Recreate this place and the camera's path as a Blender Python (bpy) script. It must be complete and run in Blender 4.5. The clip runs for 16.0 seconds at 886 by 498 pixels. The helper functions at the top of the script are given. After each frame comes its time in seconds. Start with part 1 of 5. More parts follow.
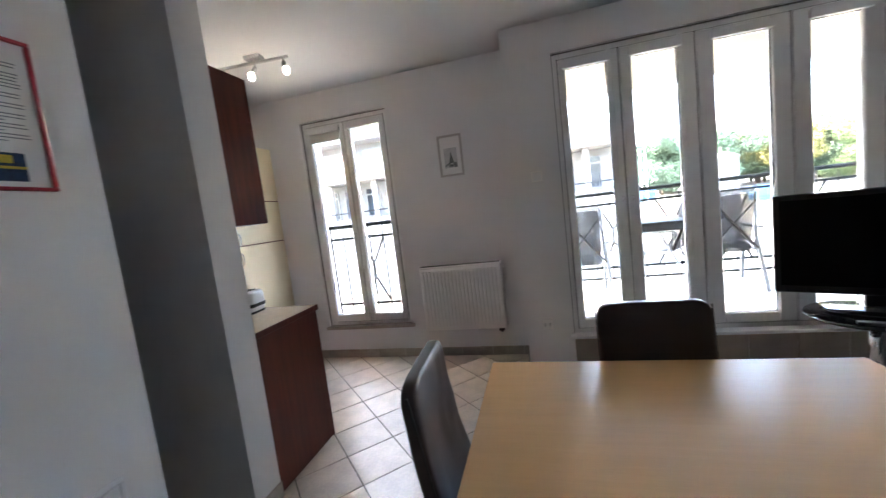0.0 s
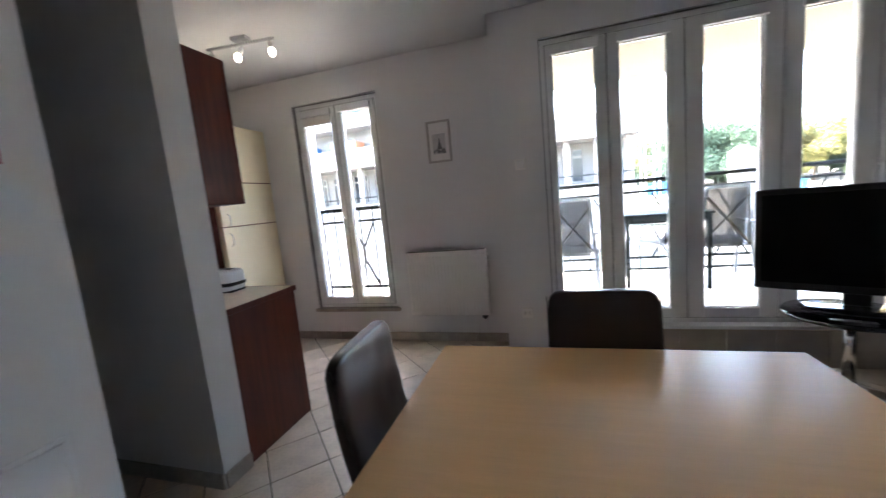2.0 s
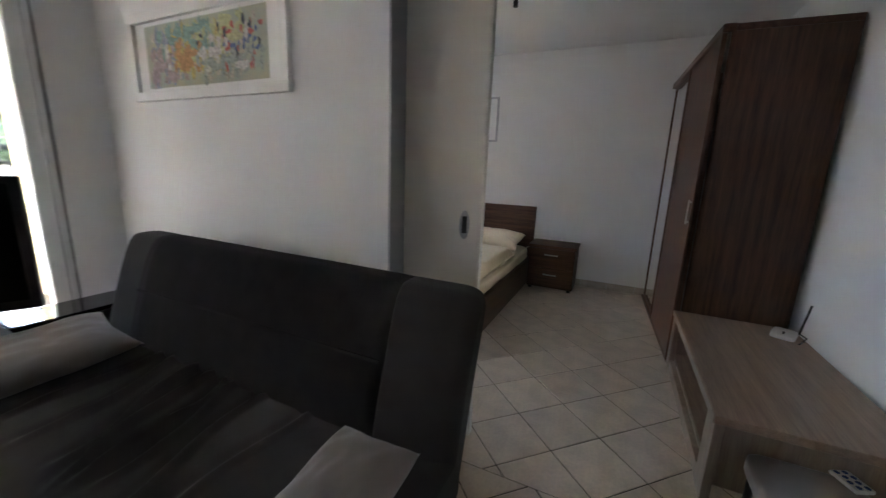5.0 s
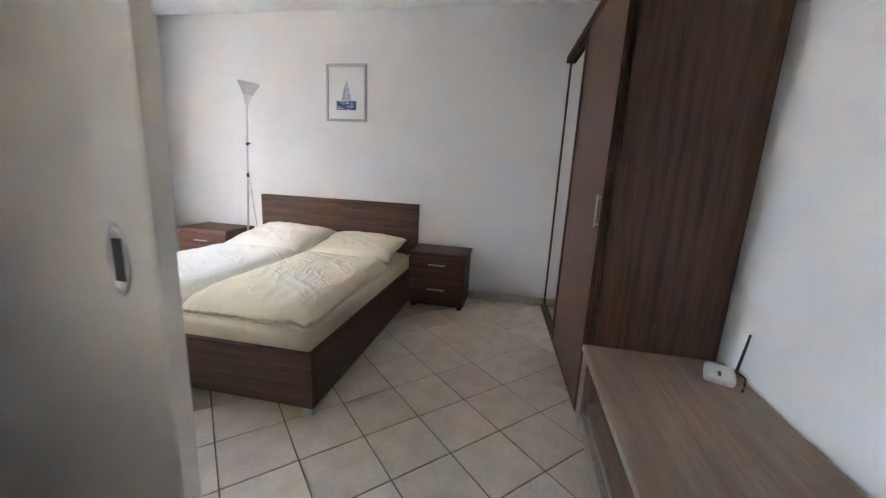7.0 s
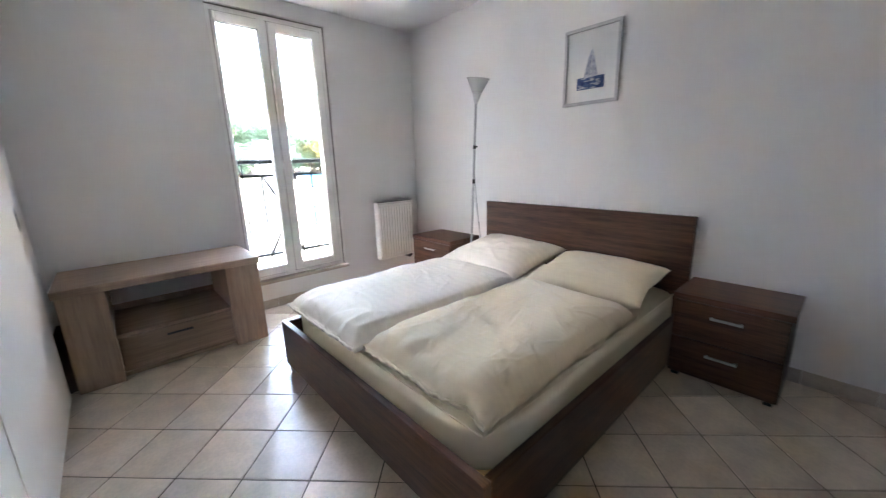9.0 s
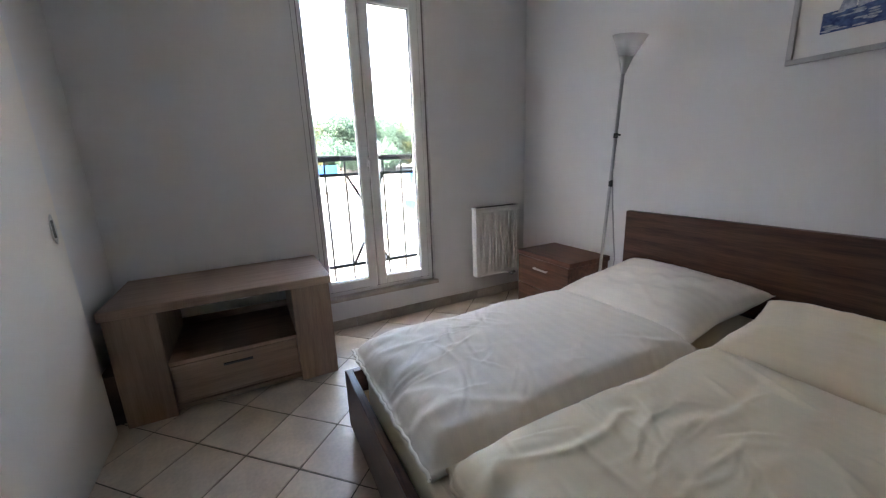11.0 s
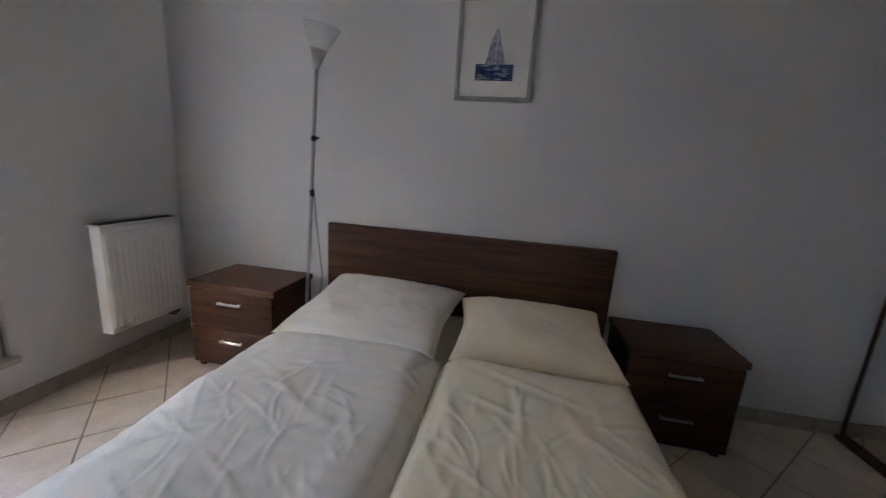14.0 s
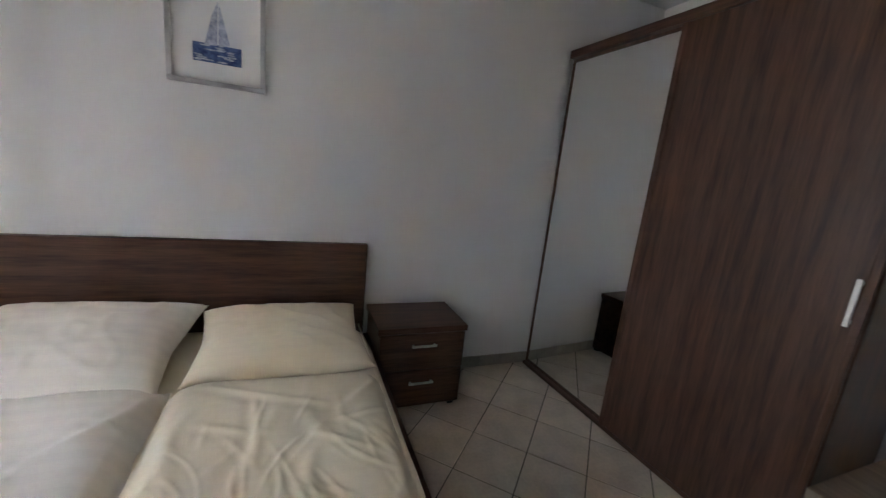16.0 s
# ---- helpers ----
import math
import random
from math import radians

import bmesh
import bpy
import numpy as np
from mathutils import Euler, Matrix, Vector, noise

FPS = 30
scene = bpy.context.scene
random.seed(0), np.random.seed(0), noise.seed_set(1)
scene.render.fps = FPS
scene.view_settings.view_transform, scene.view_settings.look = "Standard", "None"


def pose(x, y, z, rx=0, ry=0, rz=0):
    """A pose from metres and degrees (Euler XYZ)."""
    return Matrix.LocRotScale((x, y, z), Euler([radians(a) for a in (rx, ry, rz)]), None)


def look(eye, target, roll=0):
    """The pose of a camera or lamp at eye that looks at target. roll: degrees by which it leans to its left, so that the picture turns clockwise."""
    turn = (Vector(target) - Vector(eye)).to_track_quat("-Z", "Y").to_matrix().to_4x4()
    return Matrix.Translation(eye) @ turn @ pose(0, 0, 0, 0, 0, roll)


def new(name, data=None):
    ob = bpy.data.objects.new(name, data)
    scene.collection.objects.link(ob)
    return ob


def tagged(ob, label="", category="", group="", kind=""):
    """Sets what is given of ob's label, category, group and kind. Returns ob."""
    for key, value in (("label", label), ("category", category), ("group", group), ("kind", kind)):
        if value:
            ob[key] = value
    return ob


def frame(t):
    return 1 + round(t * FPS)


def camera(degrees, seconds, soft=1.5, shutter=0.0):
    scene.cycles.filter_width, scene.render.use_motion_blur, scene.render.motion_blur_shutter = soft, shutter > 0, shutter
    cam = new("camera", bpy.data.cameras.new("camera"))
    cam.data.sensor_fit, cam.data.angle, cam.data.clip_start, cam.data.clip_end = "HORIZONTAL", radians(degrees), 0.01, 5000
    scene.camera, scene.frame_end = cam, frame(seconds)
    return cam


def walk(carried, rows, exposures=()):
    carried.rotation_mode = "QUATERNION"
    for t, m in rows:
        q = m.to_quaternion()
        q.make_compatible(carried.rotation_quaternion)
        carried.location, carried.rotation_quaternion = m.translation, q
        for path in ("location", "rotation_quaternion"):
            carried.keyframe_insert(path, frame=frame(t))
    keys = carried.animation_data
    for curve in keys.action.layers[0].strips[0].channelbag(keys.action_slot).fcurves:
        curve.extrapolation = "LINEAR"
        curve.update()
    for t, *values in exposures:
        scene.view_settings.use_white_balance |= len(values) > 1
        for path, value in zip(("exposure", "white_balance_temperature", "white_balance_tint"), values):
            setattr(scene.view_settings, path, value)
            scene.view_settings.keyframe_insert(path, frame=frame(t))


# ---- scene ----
cam = camera(100.2, 16.0, soft=1.25, shutter=0.3)
PATH = [
    (0, (0.212, 0.027, 1.411), (-0.295, 1.952, 1.214), -6.9),
    (0.5, (0.162, -0.033, 1.397), (-0.587, 1.813, 1.213), -6.6),
    (1, (0.18, -0.016, 1.396), (-0.612, 1.81, 1.197), -6.3),
    (1.5, (0.284, 0.027, 1.38), (-0.506, 1.852, 1.169), -5.9),
    (2, (0.435, 0.063, 1.373), (-0.129, 1.965, 1.118), -5.4),
    (2.5, (0.606, 0.099, 1.354), (0.525, 2.073, 1.043), -4.5),
    (3, (0.795, 0.1, 1.349), (1.205, 2.024, 0.986), -3.4),
    (3.5, (1.021, 0.116, 1.34), (1.918, 1.855, 0.928), -1.9),
    (4, (1.253, 0.109, 1.347), (2.593, 1.532, 0.926), 0.2),
    (4.5, (1.536, 0.042, 1.358), (3.17, 1.117, 0.939), 1.4),
    (5, (1.82, -0.002, 1.354), (3.593, 0.822, 0.932), 2.2),
    (5.2, (1.93, -0.006, 1.344), (3.748, 0.708, 0.917), 2.6),
    (7.3, (3.036, -0.05, 1.271), (4.959, 0.312, 0.859), 2.9),
    (7.5, (3.128, -0.031, 1.261), (5.052, 0.33, 0.853), 2.9),
    (8, (3.348, 0.024, 1.278), (5.235, 0.537, 0.858), 2.3),
    (8.5, (3.504, 0.141, 1.341), (5.174, 1.138, 0.874), 0.4),
    (9, (3.723, 0.253, 1.336), (5.02, 1.703, 0.873), -1.7),
    (9.5, (3.892, 0.407, 1.354), (4.964, 2.031, 0.89), -2.5),
    (9.7, (3.956, 0.497, 1.358), (4.932, 2.182, 0.899), -2.9),
    (11.8, (4.231, 1.182, 1.324), (5.112, 2.916, 0.856), -2.1),
    (12, (4.267, 1.24, 1.322), (5.3, 2.886, 0.848), -1.4),
    (12.5, (4.28, 1.379, 1.293), (5.652, 2.757, 0.827), 0.2),
    (13, (4.289, 1.474, 1.298), (5.867, 2.615, 0.842), 1.3),
    (13.5, (4.296, 1.524, 1.319), (6.087, 2.291, 0.865), 2.7),
    (14, (4.303, 1.51, 1.337), (6.223, 1.87, 0.906), 3.8),
    (14.5, (4.3, 1.481, 1.362), (6.253, 1.555, 0.939), 4.5),
    (15, (4.291, 1.438, 1.378), (6.238, 1.252, 0.962), 4.9),
    (15.5, (4.275, 1.377, 1.396), (6.178, 0.919, 0.985), 5.5),
    (16, (4.267, 1.317, 1.417), (6.085, 0.587, 1.013), 6.0),
]
EXPOSURES = [(0.0, 6.2, 6400, 10), (1.5, 5.9, 6400, 10), (2.5, 5.9, 6350, 10), (3.5, 5.82, 6500, 10), (4.5, 6.2, 6600, 10), (5.2, 6.6, 6750, 10), (7.3, 7.5, 6650, 10), (8.5, 7.25, 6550, 10), (9.7, 6.8, 6550, 10),
             (12.0, 5.58, 6400, 10), (13.5, 5.52, 6450, 10), (15.0, 6.02, 6650, 10), (16.0, 6.43, 6750, 10)]
walk(cam, [(t, look(eye, target, roll)) for t, eye, target, roll in PATH], EXPOSURES)

# ---- light: sky and one soft sun through the real openings ----
SUN_ELEV, SUN_ROT = radians(52), radians(275)
world = bpy.data.worlds.new("sky")
scene.world = world
world.use_nodes = True
wn = world.node_tree.nodes
wl = world.node_tree.links
sky = wn.new("ShaderNodeTexSky")
sky.sky_type = "NISHITA"
sky.sun_disc = False
sky.sun_elevation = SUN_ELEV
sky.sun_rotation = SUN_ROT
sky.air_density, sky.dust_density = 1.0, 6.0
wl.new(sky.outputs[0], wn["Background"].inputs[0])
wn["Background"].inputs[1].default_value = 0.15
sun_data = bpy.data.lights.new("sun", "SUN")
sun_data.energy, sun_data.angle, sun_data.color = 0.6, radians(12), (1.0, 0.96, 0.9)
sun = new("sun", sun_data)
sun.matrix_world = look((0, 0, 30), (math.sin(SUN_ROT) * -20, math.cos(SUN_ROT) * -20, 30 - 20 * math.tan(SUN_ELEV)))

# ---- materials ----


def rgb(h):
    """A linear colour from sRGB 0..255."""
    return tuple(((c / 255 + 0.055) / 1.055) ** 2.4 if c > 10 else c / 255 / 12.92 for c in h) + (1,)


def mat(name, col, rough=0.6, metal=0.0, vary=0.12, scale=6.0, bump=0.05, fine=120.0, stretch=(1, 1, 1), dark=None, rnd=0.0,
        spec=0.5, coat=0.0, sheen=0.0, rough_vary=0.1):
    """Principled paint with stains at one scale, grain at another, and fine relief."""
    m = bpy.data.materials.new(name)
    m.use_nodes = True
    n, l = m.node_tree.nodes, m.node_tree.links
    b = n["Principled BSDF"]
    tc = n.new("ShaderNodeTexCoord")
    mp = n.new("ShaderNodeMapping")
    mp.inputs["Scale"].default_value = stretch
    l.new(tc.outputs["Object"], mp.inputs[0])
    n1 = n.new("ShaderNodeTexNoise")
    n1.inputs["Scale"].default_value = scale
    n1.inputs["Detail"].default_value = 6
    n2 = n.new("ShaderNodeTexNoise")
    n2.inputs["Scale"].default_value = fine
    n2.inputs["Detail"].default_value = 4
    l.new(mp.outputs[0], n1.inputs[0])
    l.new(mp.outputs[0], n2.inputs[0])
    mixn = n.new("ShaderNodeMix")
    mixn.inputs[0].default_value = 0.35
    l.new(n1.outputs[0], mixn.inputs[2])
    l.new(n2.outputs[0], mixn.inputs[3])
    ramp = n.new("ShaderNodeValToRGB")
    d = dark or tuple(c * (1 - vary) for c in col[:3]) + (1,)
    ramp.color_ramp.elements[0].color, ramp.color_ramp.elements[0].position = d, 0.35
    ramp.color_ramp.elements[1].color, ramp.color_ramp.elements[1].position = col, 0.62
    l.new(mixn.outputs[0], ramp.inputs[0])
    out = ramp.outputs[0]
    if rnd:
        oi = n.new("ShaderNodeObjectInfo")
        mr = n.new("ShaderNodeMapRange")
        mr.inputs[3].default_value, mr.inputs[4].default_value = 1 - rnd, 1 + rnd
        l.new(oi.outputs["Random"], mr.inputs[0])
        hv = n.new("ShaderNodeHueSaturation")
        l.new(mr.outputs[0], hv.inputs["Value"])
        l.new(out, hv.inputs["Color"])
        out = hv.outputs[0]
    l.new(out, b.inputs["Base Color"])
    rr = n.new("ShaderNodeMapRange")
    rr.inputs[3].default_value, rr.inputs[4].default_value = max(0.02, rough - rough_vary), min(1, rough + rough_vary)
    l.new(n1.outputs[0], rr.inputs[0])
    l.new(rr.outputs[0], b.inputs["Roughness"])
    b.inputs["Metallic"].default_value = metal
    b.inputs["Specular IOR Level"].default_value = spec
    b.inputs["Coat Weight"].default_value = coat
    b.inputs["Sheen Weight"].default_value = sheen
    if bump:
        bp = n.new("ShaderNodeBump")
        bp.inputs["Strength"].default_value = bump
        bp.inputs["Distance"].default_value = 0.01
        l.new(mixn.outputs[0], bp.inputs["Height"])
        l.new(bp.outputs[0], b.inputs["Normal"])
    return m


def wood(name, light, dark, axis, rough=0.45, bump=0.04, fine=1.0, spec=0.4):
    """Laminate or veneer: long grain along one axis, streaks at two widths."""
    s = [1.0, 1.0, 1.0]
    for i in range(3):
        s[i] = 0.06 if i == axis else 1.0
    return mat(name, light, rough, 0, 0.3, 30 * fine, bump, 170 * fine, tuple(s), dark, spec=spec, rough_vary=0.06)


M_WALL = mat("wall_paint", (0.755, 0.745, 0.735, 1), 0.85, vary=0.035, scale=1.6, bump=0.12, fine=260)
M_CEIL = mat("ceiling_paint", (0.76, 0.755, 0.745, 1), 0.9, vary=0.03, scale=1.1, bump=0.08, fine=200)
M_TILE = mat("floor_tile", (0.66, 0.55, 0.44, 1), 0.34, vary=0.24, scale=7.0, bump=0.025, fine=60, rnd=0.07, spec=0.5, rough_vary=0.08)
M_GROUT = mat("grout", (0.10, 0.082, 0.065, 1), 0.9, vary=0.3, scale=8, bump=0.2)
M_SKIRT = mat("skirting_stone", (0.47, 0.41, 0.35, 1), 0.4, vary=0.3, scale=9, bump=0.04, rnd=0.06)
M_PLINTH = mat("plinth_stone", (0.40, 0.335, 0.265, 1), 0.4, vary=0.2, scale=7, bump=0.04, rnd=0.05)
M_PVC = mat("white_pvc", (0.80, 0.80, 0.785, 1), 0.35, vary=0.04, scale=3, bump=0.01, fine=80)
M_GASKET = mat("grey_gasket", (0.06, 0.06, 0.065, 1), 0.7, vary=0.2, bump=0.02)
# plain grey that stands in for shade in the gaps of the windows
M_GAP_SHADE = mat("gap_shade_grey", (0.26, 0.25, 0.24, 1), 0.8, vary=0.2, bump=0.02)
M_BLIND = mat("blind_fabric", (0.75, 0.73, 0.69, 1), 0.9, vary=0.05, scale=5, bump=0.1, fine=400)
M_WALNUT_X = wood("walnut_x", (0.134, 0.063, 0.038, 1), (0.050, 0.0220, 0.0132, 1), 0, 0.42, spec=0.3)
M_WALNUT_Y = wood("walnut_y", (0.134, 0.063, 0.038, 1), (0.050, 0.0220, 0.0132, 1), 1, 0.42, spec=0.3)
M_WALNUT_Z = wood("walnut_z", (0.134, 0.063, 0.038, 1), (0.050, 0.0220, 0.0132, 1), 2, 0.42, spec=0.3)
M_OAK_X = wood("oak_x", (0.36, 0.25, 0.185, 1), (0.235, 0.155, 0.112, 1), 0, 0.5)
M_OAK_Z = wood("oak_z", (0.36, 0.25, 0.185, 1), (0.235, 0.155, 0.112, 1), 2, 0.5)
M_GREYOAK_X = wood("grey_oak_x", (0.34, 0.235, 0.17, 1), (0.22, 0.145, 0.104, 1), 0, 0.45)
M_GREYOAK_Z = wood("grey_oak_z", (0.34, 0.265, 0.205, 1), (0.24, 0.18, 0.14, 1), 2, 0.45)
M_BEECH = wood("beech_top", (0.76, 0.465, 0.225, 1), (0.72, 0.432, 0.204, 1), 0, 0.36, 0.012, 1.6, 0.38)
M_BEECH_Z = wood("beech_leg", (0.50, 0.31, 0.165, 1), (0.42, 0.25, 0.13, 1), 2, 0.35)
M_MAHOG = wood("mahogany_laminate", (0.145, 0.028, 0.015, 1), (0.085, 0.016, 0.009, 1), 2, 0.38)
M_CREAM = mat("cream_laminate", (0.74, 0.64, 0.43, 1), 0.4, vary=0.05, scale=2, bump=0.01)
M_WORKTOP = mat("speckled_worktop", (0.62, 0.50, 0.36, 1), 0.4, vary=0.25, scale=40, bump=0.02, fine=300)
M_LEATHER = mat("brown_leather", (0.026, 0.0098, 0.0062, 1), 0.30, vary=0.2, scale=14, bump=0.03, fine=260, spec=0.5, rough_vary=0.03)
M_STITCH = mat("stitched_seam", (0.022, 0.014, 0.011, 1), 0.6, vary=0.2, bump=0.05)
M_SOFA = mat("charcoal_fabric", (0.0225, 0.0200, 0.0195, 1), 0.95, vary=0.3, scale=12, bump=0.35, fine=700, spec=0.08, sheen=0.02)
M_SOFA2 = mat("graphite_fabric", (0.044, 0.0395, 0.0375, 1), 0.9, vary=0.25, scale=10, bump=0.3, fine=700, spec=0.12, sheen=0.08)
M_CUSHION = mat("taupe_velour", (0.195, 0.163, 0.142, 1), 0.9, vary=0.2, scale=8, bump=0.2, fine=500, sheen=0.4)
def striped(m, width, depth):
    """Damask stripes: bands of the weave that shine and shade differently."""
    n, l = m.node_tree.nodes, m.node_tree.links
    b = n["Principled BSDF"]
    tc = n.new("ShaderNodeTexCoord")
    wv = n.new("ShaderNodeTexWave")
    wv.bands_direction = "X"
    wv.inputs["Scale"].default_value = 0.314 / width
    wv.inputs["Distortion"].default_value = 0.6
    wv.inputs["Detail Scale"].default_value = 0.5
    l.new(tc.outputs["Object"], wv.inputs[0])
    mx = n.new("ShaderNodeMix")
    mx.data_type = "RGBA"
    mx.blend_type = "MULTIPLY"
    mr = n.new("ShaderNodeMapRange")
    mr.inputs[1].default_value, mr.inputs[2].default_value = 0.4, 0.6
    mr.inputs[3].default_value, mr.inputs[4].default_value = 0.0, depth
    l.new(wv.outputs[1], mr.inputs[0])
    l.new(mr.outputs[0], mx.inputs[0])
    src = b.inputs["Base Color"].links[0].from_socket
    l.new(src, mx.inputs[6])
    mx.inputs[7].default_value = (0.72, 0.72, 0.74, 1)
    l.new(mx.outputs[2], b.inputs["Base Color"])
    return m


M_SATEEN = mat("cream_sateen", (0.86, 0.735, 0.535, 1), 0.62, vary=0.05, scale=11, bump=0.10, fine=300, sheen=0.2)
M_SATEEN2 = mat("ivory_sateen", (0.86, 0.79, 0.69, 1), 0.62, vary=0.05, scale=11, bump=0.10, fine=300, sheen=0.2)
M_SATEEN2 = striped(M_SATEEN2, 0.06, 0.10)
M_SATEEN = striped(M_SATEEN, 0.035, 0.05)
M_SHEET = mat("cream_sheet", (0.82, 0.715, 0.545, 1), 0.7, vary=0.06, scale=5, bump=0.08, fine=400)
M_RAD = mat("radiator_enamel", (0.84, 0.83, 0.80, 1), 0.4, vary=0.03, scale=4, bump=0.01)
M_CHROME = mat("chrome", (0.72, 0.72, 0.73, 1), 0.12, 1.0, vary=0.05, bump=0.0, rough_vary=0.04)
M_STEEL = mat("brushed_steel", (0.52, 0.52, 0.52, 1), 0.32, 1.0, vary=0.12, scale=9, bump=0.02, stretch=(1, 1, 0.1))
M_SILVER = mat("silver_frame", (0.50, 0.50, 0.51, 1), 0.35, 0.8, vary=0.15, scale=14, bump=0.05)
M_BLACK = mat("black_plastic", (0.004, 0.004, 0.0045, 1), 0.35, vary=0.2, bump=0.02)
M_SCREEN = mat("dark_screen", (0.0015, 0.0015, 0.0016, 1), 0.3, spec=0.12, vary=0.1, bump=0.0, rough_vary=0.03)
M_WHITE_PL = mat("white_plastic", (0.78, 0.78, 0.78, 1), 0.35, vary=0.03, bump=0.01)
M_DOOR = mat("cream_door_panel", (0.80, 0.755, 0.68, 1), 0.45, vary=0.04, scale=2.5, bump=0.02)
M_ALU = mat("aluminium", (0.42, 0.42, 0.43, 1), 0.4, 0.9, vary=0.08, bump=0.02)
M_PAPER = mat("paper", (0.80, 0.79, 0.77, 1), 0.9, vary=0.03, scale=3, bump=0.02)
M_INK = mat("grey_ink", (0.22, 0.22, 0.24, 1), 0.9, vary=0.2, bump=0)
M_RED = mat("red_frame", (0.42, 0.02, 0.035, 1), 0.35, vary=0.1, bump=0.02)
M_NAVY = mat("navy_print", (0.02, 0.05, 0.12, 1), 0.7, vary=0.5, scale=30, bump=0)
M_YELLOW = mat("yellow_print", (0.65, 0.48, 0.06, 1), 0.7, vary=0.3, scale=30, bump=0)
M_SEA = mat("blue_watercolour", (0.10, 0.16, 0.34, 1), 0.9, vary=0.6, scale=40, bump=0, dark=(0.02, 0.04, 0.15, 1))
M_SAIL = mat("pale_watercolour", (0.60, 0.62, 0.68, 1), 0.9, vary=0.5, scale=45, bump=0, dark=(0.22, 0.25, 0.36, 1))
M_WFRAME = mat("white_wood_frame", (0.76, 0.75, 0.73, 1), 0.5, vary=0.05, scale=10, bump=0.05)
M_GREYFRAME = mat("grey_wood_frame", (0.50, 0.475, 0.44, 1), 0.5, vary=0.1, scale=10, bump=0.05)
M_GREYWASH = mat("grey_wash", (0.20, 0.21, 0.21, 1), 0.9, vary=0.5, scale=40, bump=0)
M_IRON = mat("green_black_iron", (0.007, 0.011, 0.013, 1), 0.6, vary=0.3, scale=20, bump=0.05, spec=0.15)
M_SLING = mat("grey_sling", (0.026, 0.032, 0.040, 1), 0.8, vary=0.2, scale=20, bump=0.2, fine=600)
_n, _l = M_SLING.node_tree.nodes, M_SLING.node_tree.links
_mesh_mix, _clear = _n.new("ShaderNodeMixShader"), _n.new("ShaderNodeBsdfTransparent")
_mesh_mix.inputs[0].default_value = 0.22
_l.new(_n["Principled BSDF"].outputs[0], _mesh_mix.inputs[1])
_l.new(_clear.outputs[0], _mesh_mix.inputs[2])
_l.new(_mesh_mix.outputs[0], _n["Material Output"].inputs[0])
M_PALEPLASTIC = mat("pale_grey_metal", (0.15, 0.175, 0.20, 1), 0.4, vary=0.1, bump=0.02)
M_BALC = mat("balcony_tile", (0.50, 0.48, 0.45, 1), 0.6, vary=0.15, scale=8, bump=0.04, rnd=0.05)
M_YWALL = mat("yellow_render", (0.60, 0.50, 0.27, 1), 0.9, vary=0.06, scale=4, bump=0.3, fine=300)
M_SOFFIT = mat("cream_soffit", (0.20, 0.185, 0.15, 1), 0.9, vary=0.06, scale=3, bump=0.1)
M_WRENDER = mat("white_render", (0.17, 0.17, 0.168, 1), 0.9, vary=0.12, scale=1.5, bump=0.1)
M_WINDARK = mat("dark_window_glass", (0.03, 0.04, 0.05, 1), 0.1, vary=0.3, scale=0.6, bump=0)
M_BLUE = mat("blue_panel", (0.02, 0.12, 0.30, 1), 0.5, vary=0.2, bump=0.02)
M_BRICK = mat("terracotta_panel", (0.40, 0.16, 0.08, 1), 0.8, vary=0.2, bump=0.1)
M_GROUND = mat("sandy_ground", (0.22, 0.20, 0.165, 1), 0.95, vary=0.3, scale=0.25, bump=0.2, fine=8)
M_BARK = mat("bark", (0.10, 0.075, 0.05, 1), 0.95, vary=0.4, scale=8, bump=0.5)
M_LEAF = mat("green_leaves", (0.095, 0.135, 0.052, 1), 0.85, vary=0.55, scale=1.2, bump=0.1)
M_LEAF3 = mat("bluish_leaves", (0.062, 0.108, 0.066, 1), 0.85, vary=0.5, scale=1.1, bump=0.1)
M_LEAF2 = mat("turning_leaves", (0.17, 0.145, 0.05, 1), 0.85, vary=0.5, scale=1.0, bump=0.1, dark=(0.09, 0.11, 0.03, 1))


def glass_mat():
    m = bpy.data.materials.new("window_glass")
    m.use_nodes = True
    b = m.node_tree.nodes["Principled BSDF"]
    b.inputs["Base Color"].default_value = (0.97, 0.985, 0.98, 1)
    b.inputs["Transmission Weight"].default_value = 1
    b.inputs["Roughness"].default_value = 0
    b.inputs["IOR"].default_value = 1.45
    return m


M_GLASS = glass_mat()
M_SMOKED = mat("black_glass", (0.006, 0.006, 0.007, 1), 0.06, vary=0.1, bump=0, rough_vary=0.02)
M_MIRROR = bpy.data.materials.new("mirror")
M_MIRROR.use_nodes = True
_b = M_MIRROR.node_tree.nodes["Principled BSDF"]
_b.inputs["Base Color"].default_value, _b.inputs["Metallic"].default_value, _b.inputs["Roughness"].default_value = (0.86, 0.87, 0.86, 1), 1, 0.015
M_BULB = bpy.data.materials.new("lit_bulb")
M_BULB.use_nodes = True
_b = M_BULB.node_tree.nodes["Principled BSDF"]
_b.inputs["Emission Color"].default_value, _b.inputs["Emission Strength"].default_value = (1, 0.86, 0.68, 1), 0.45


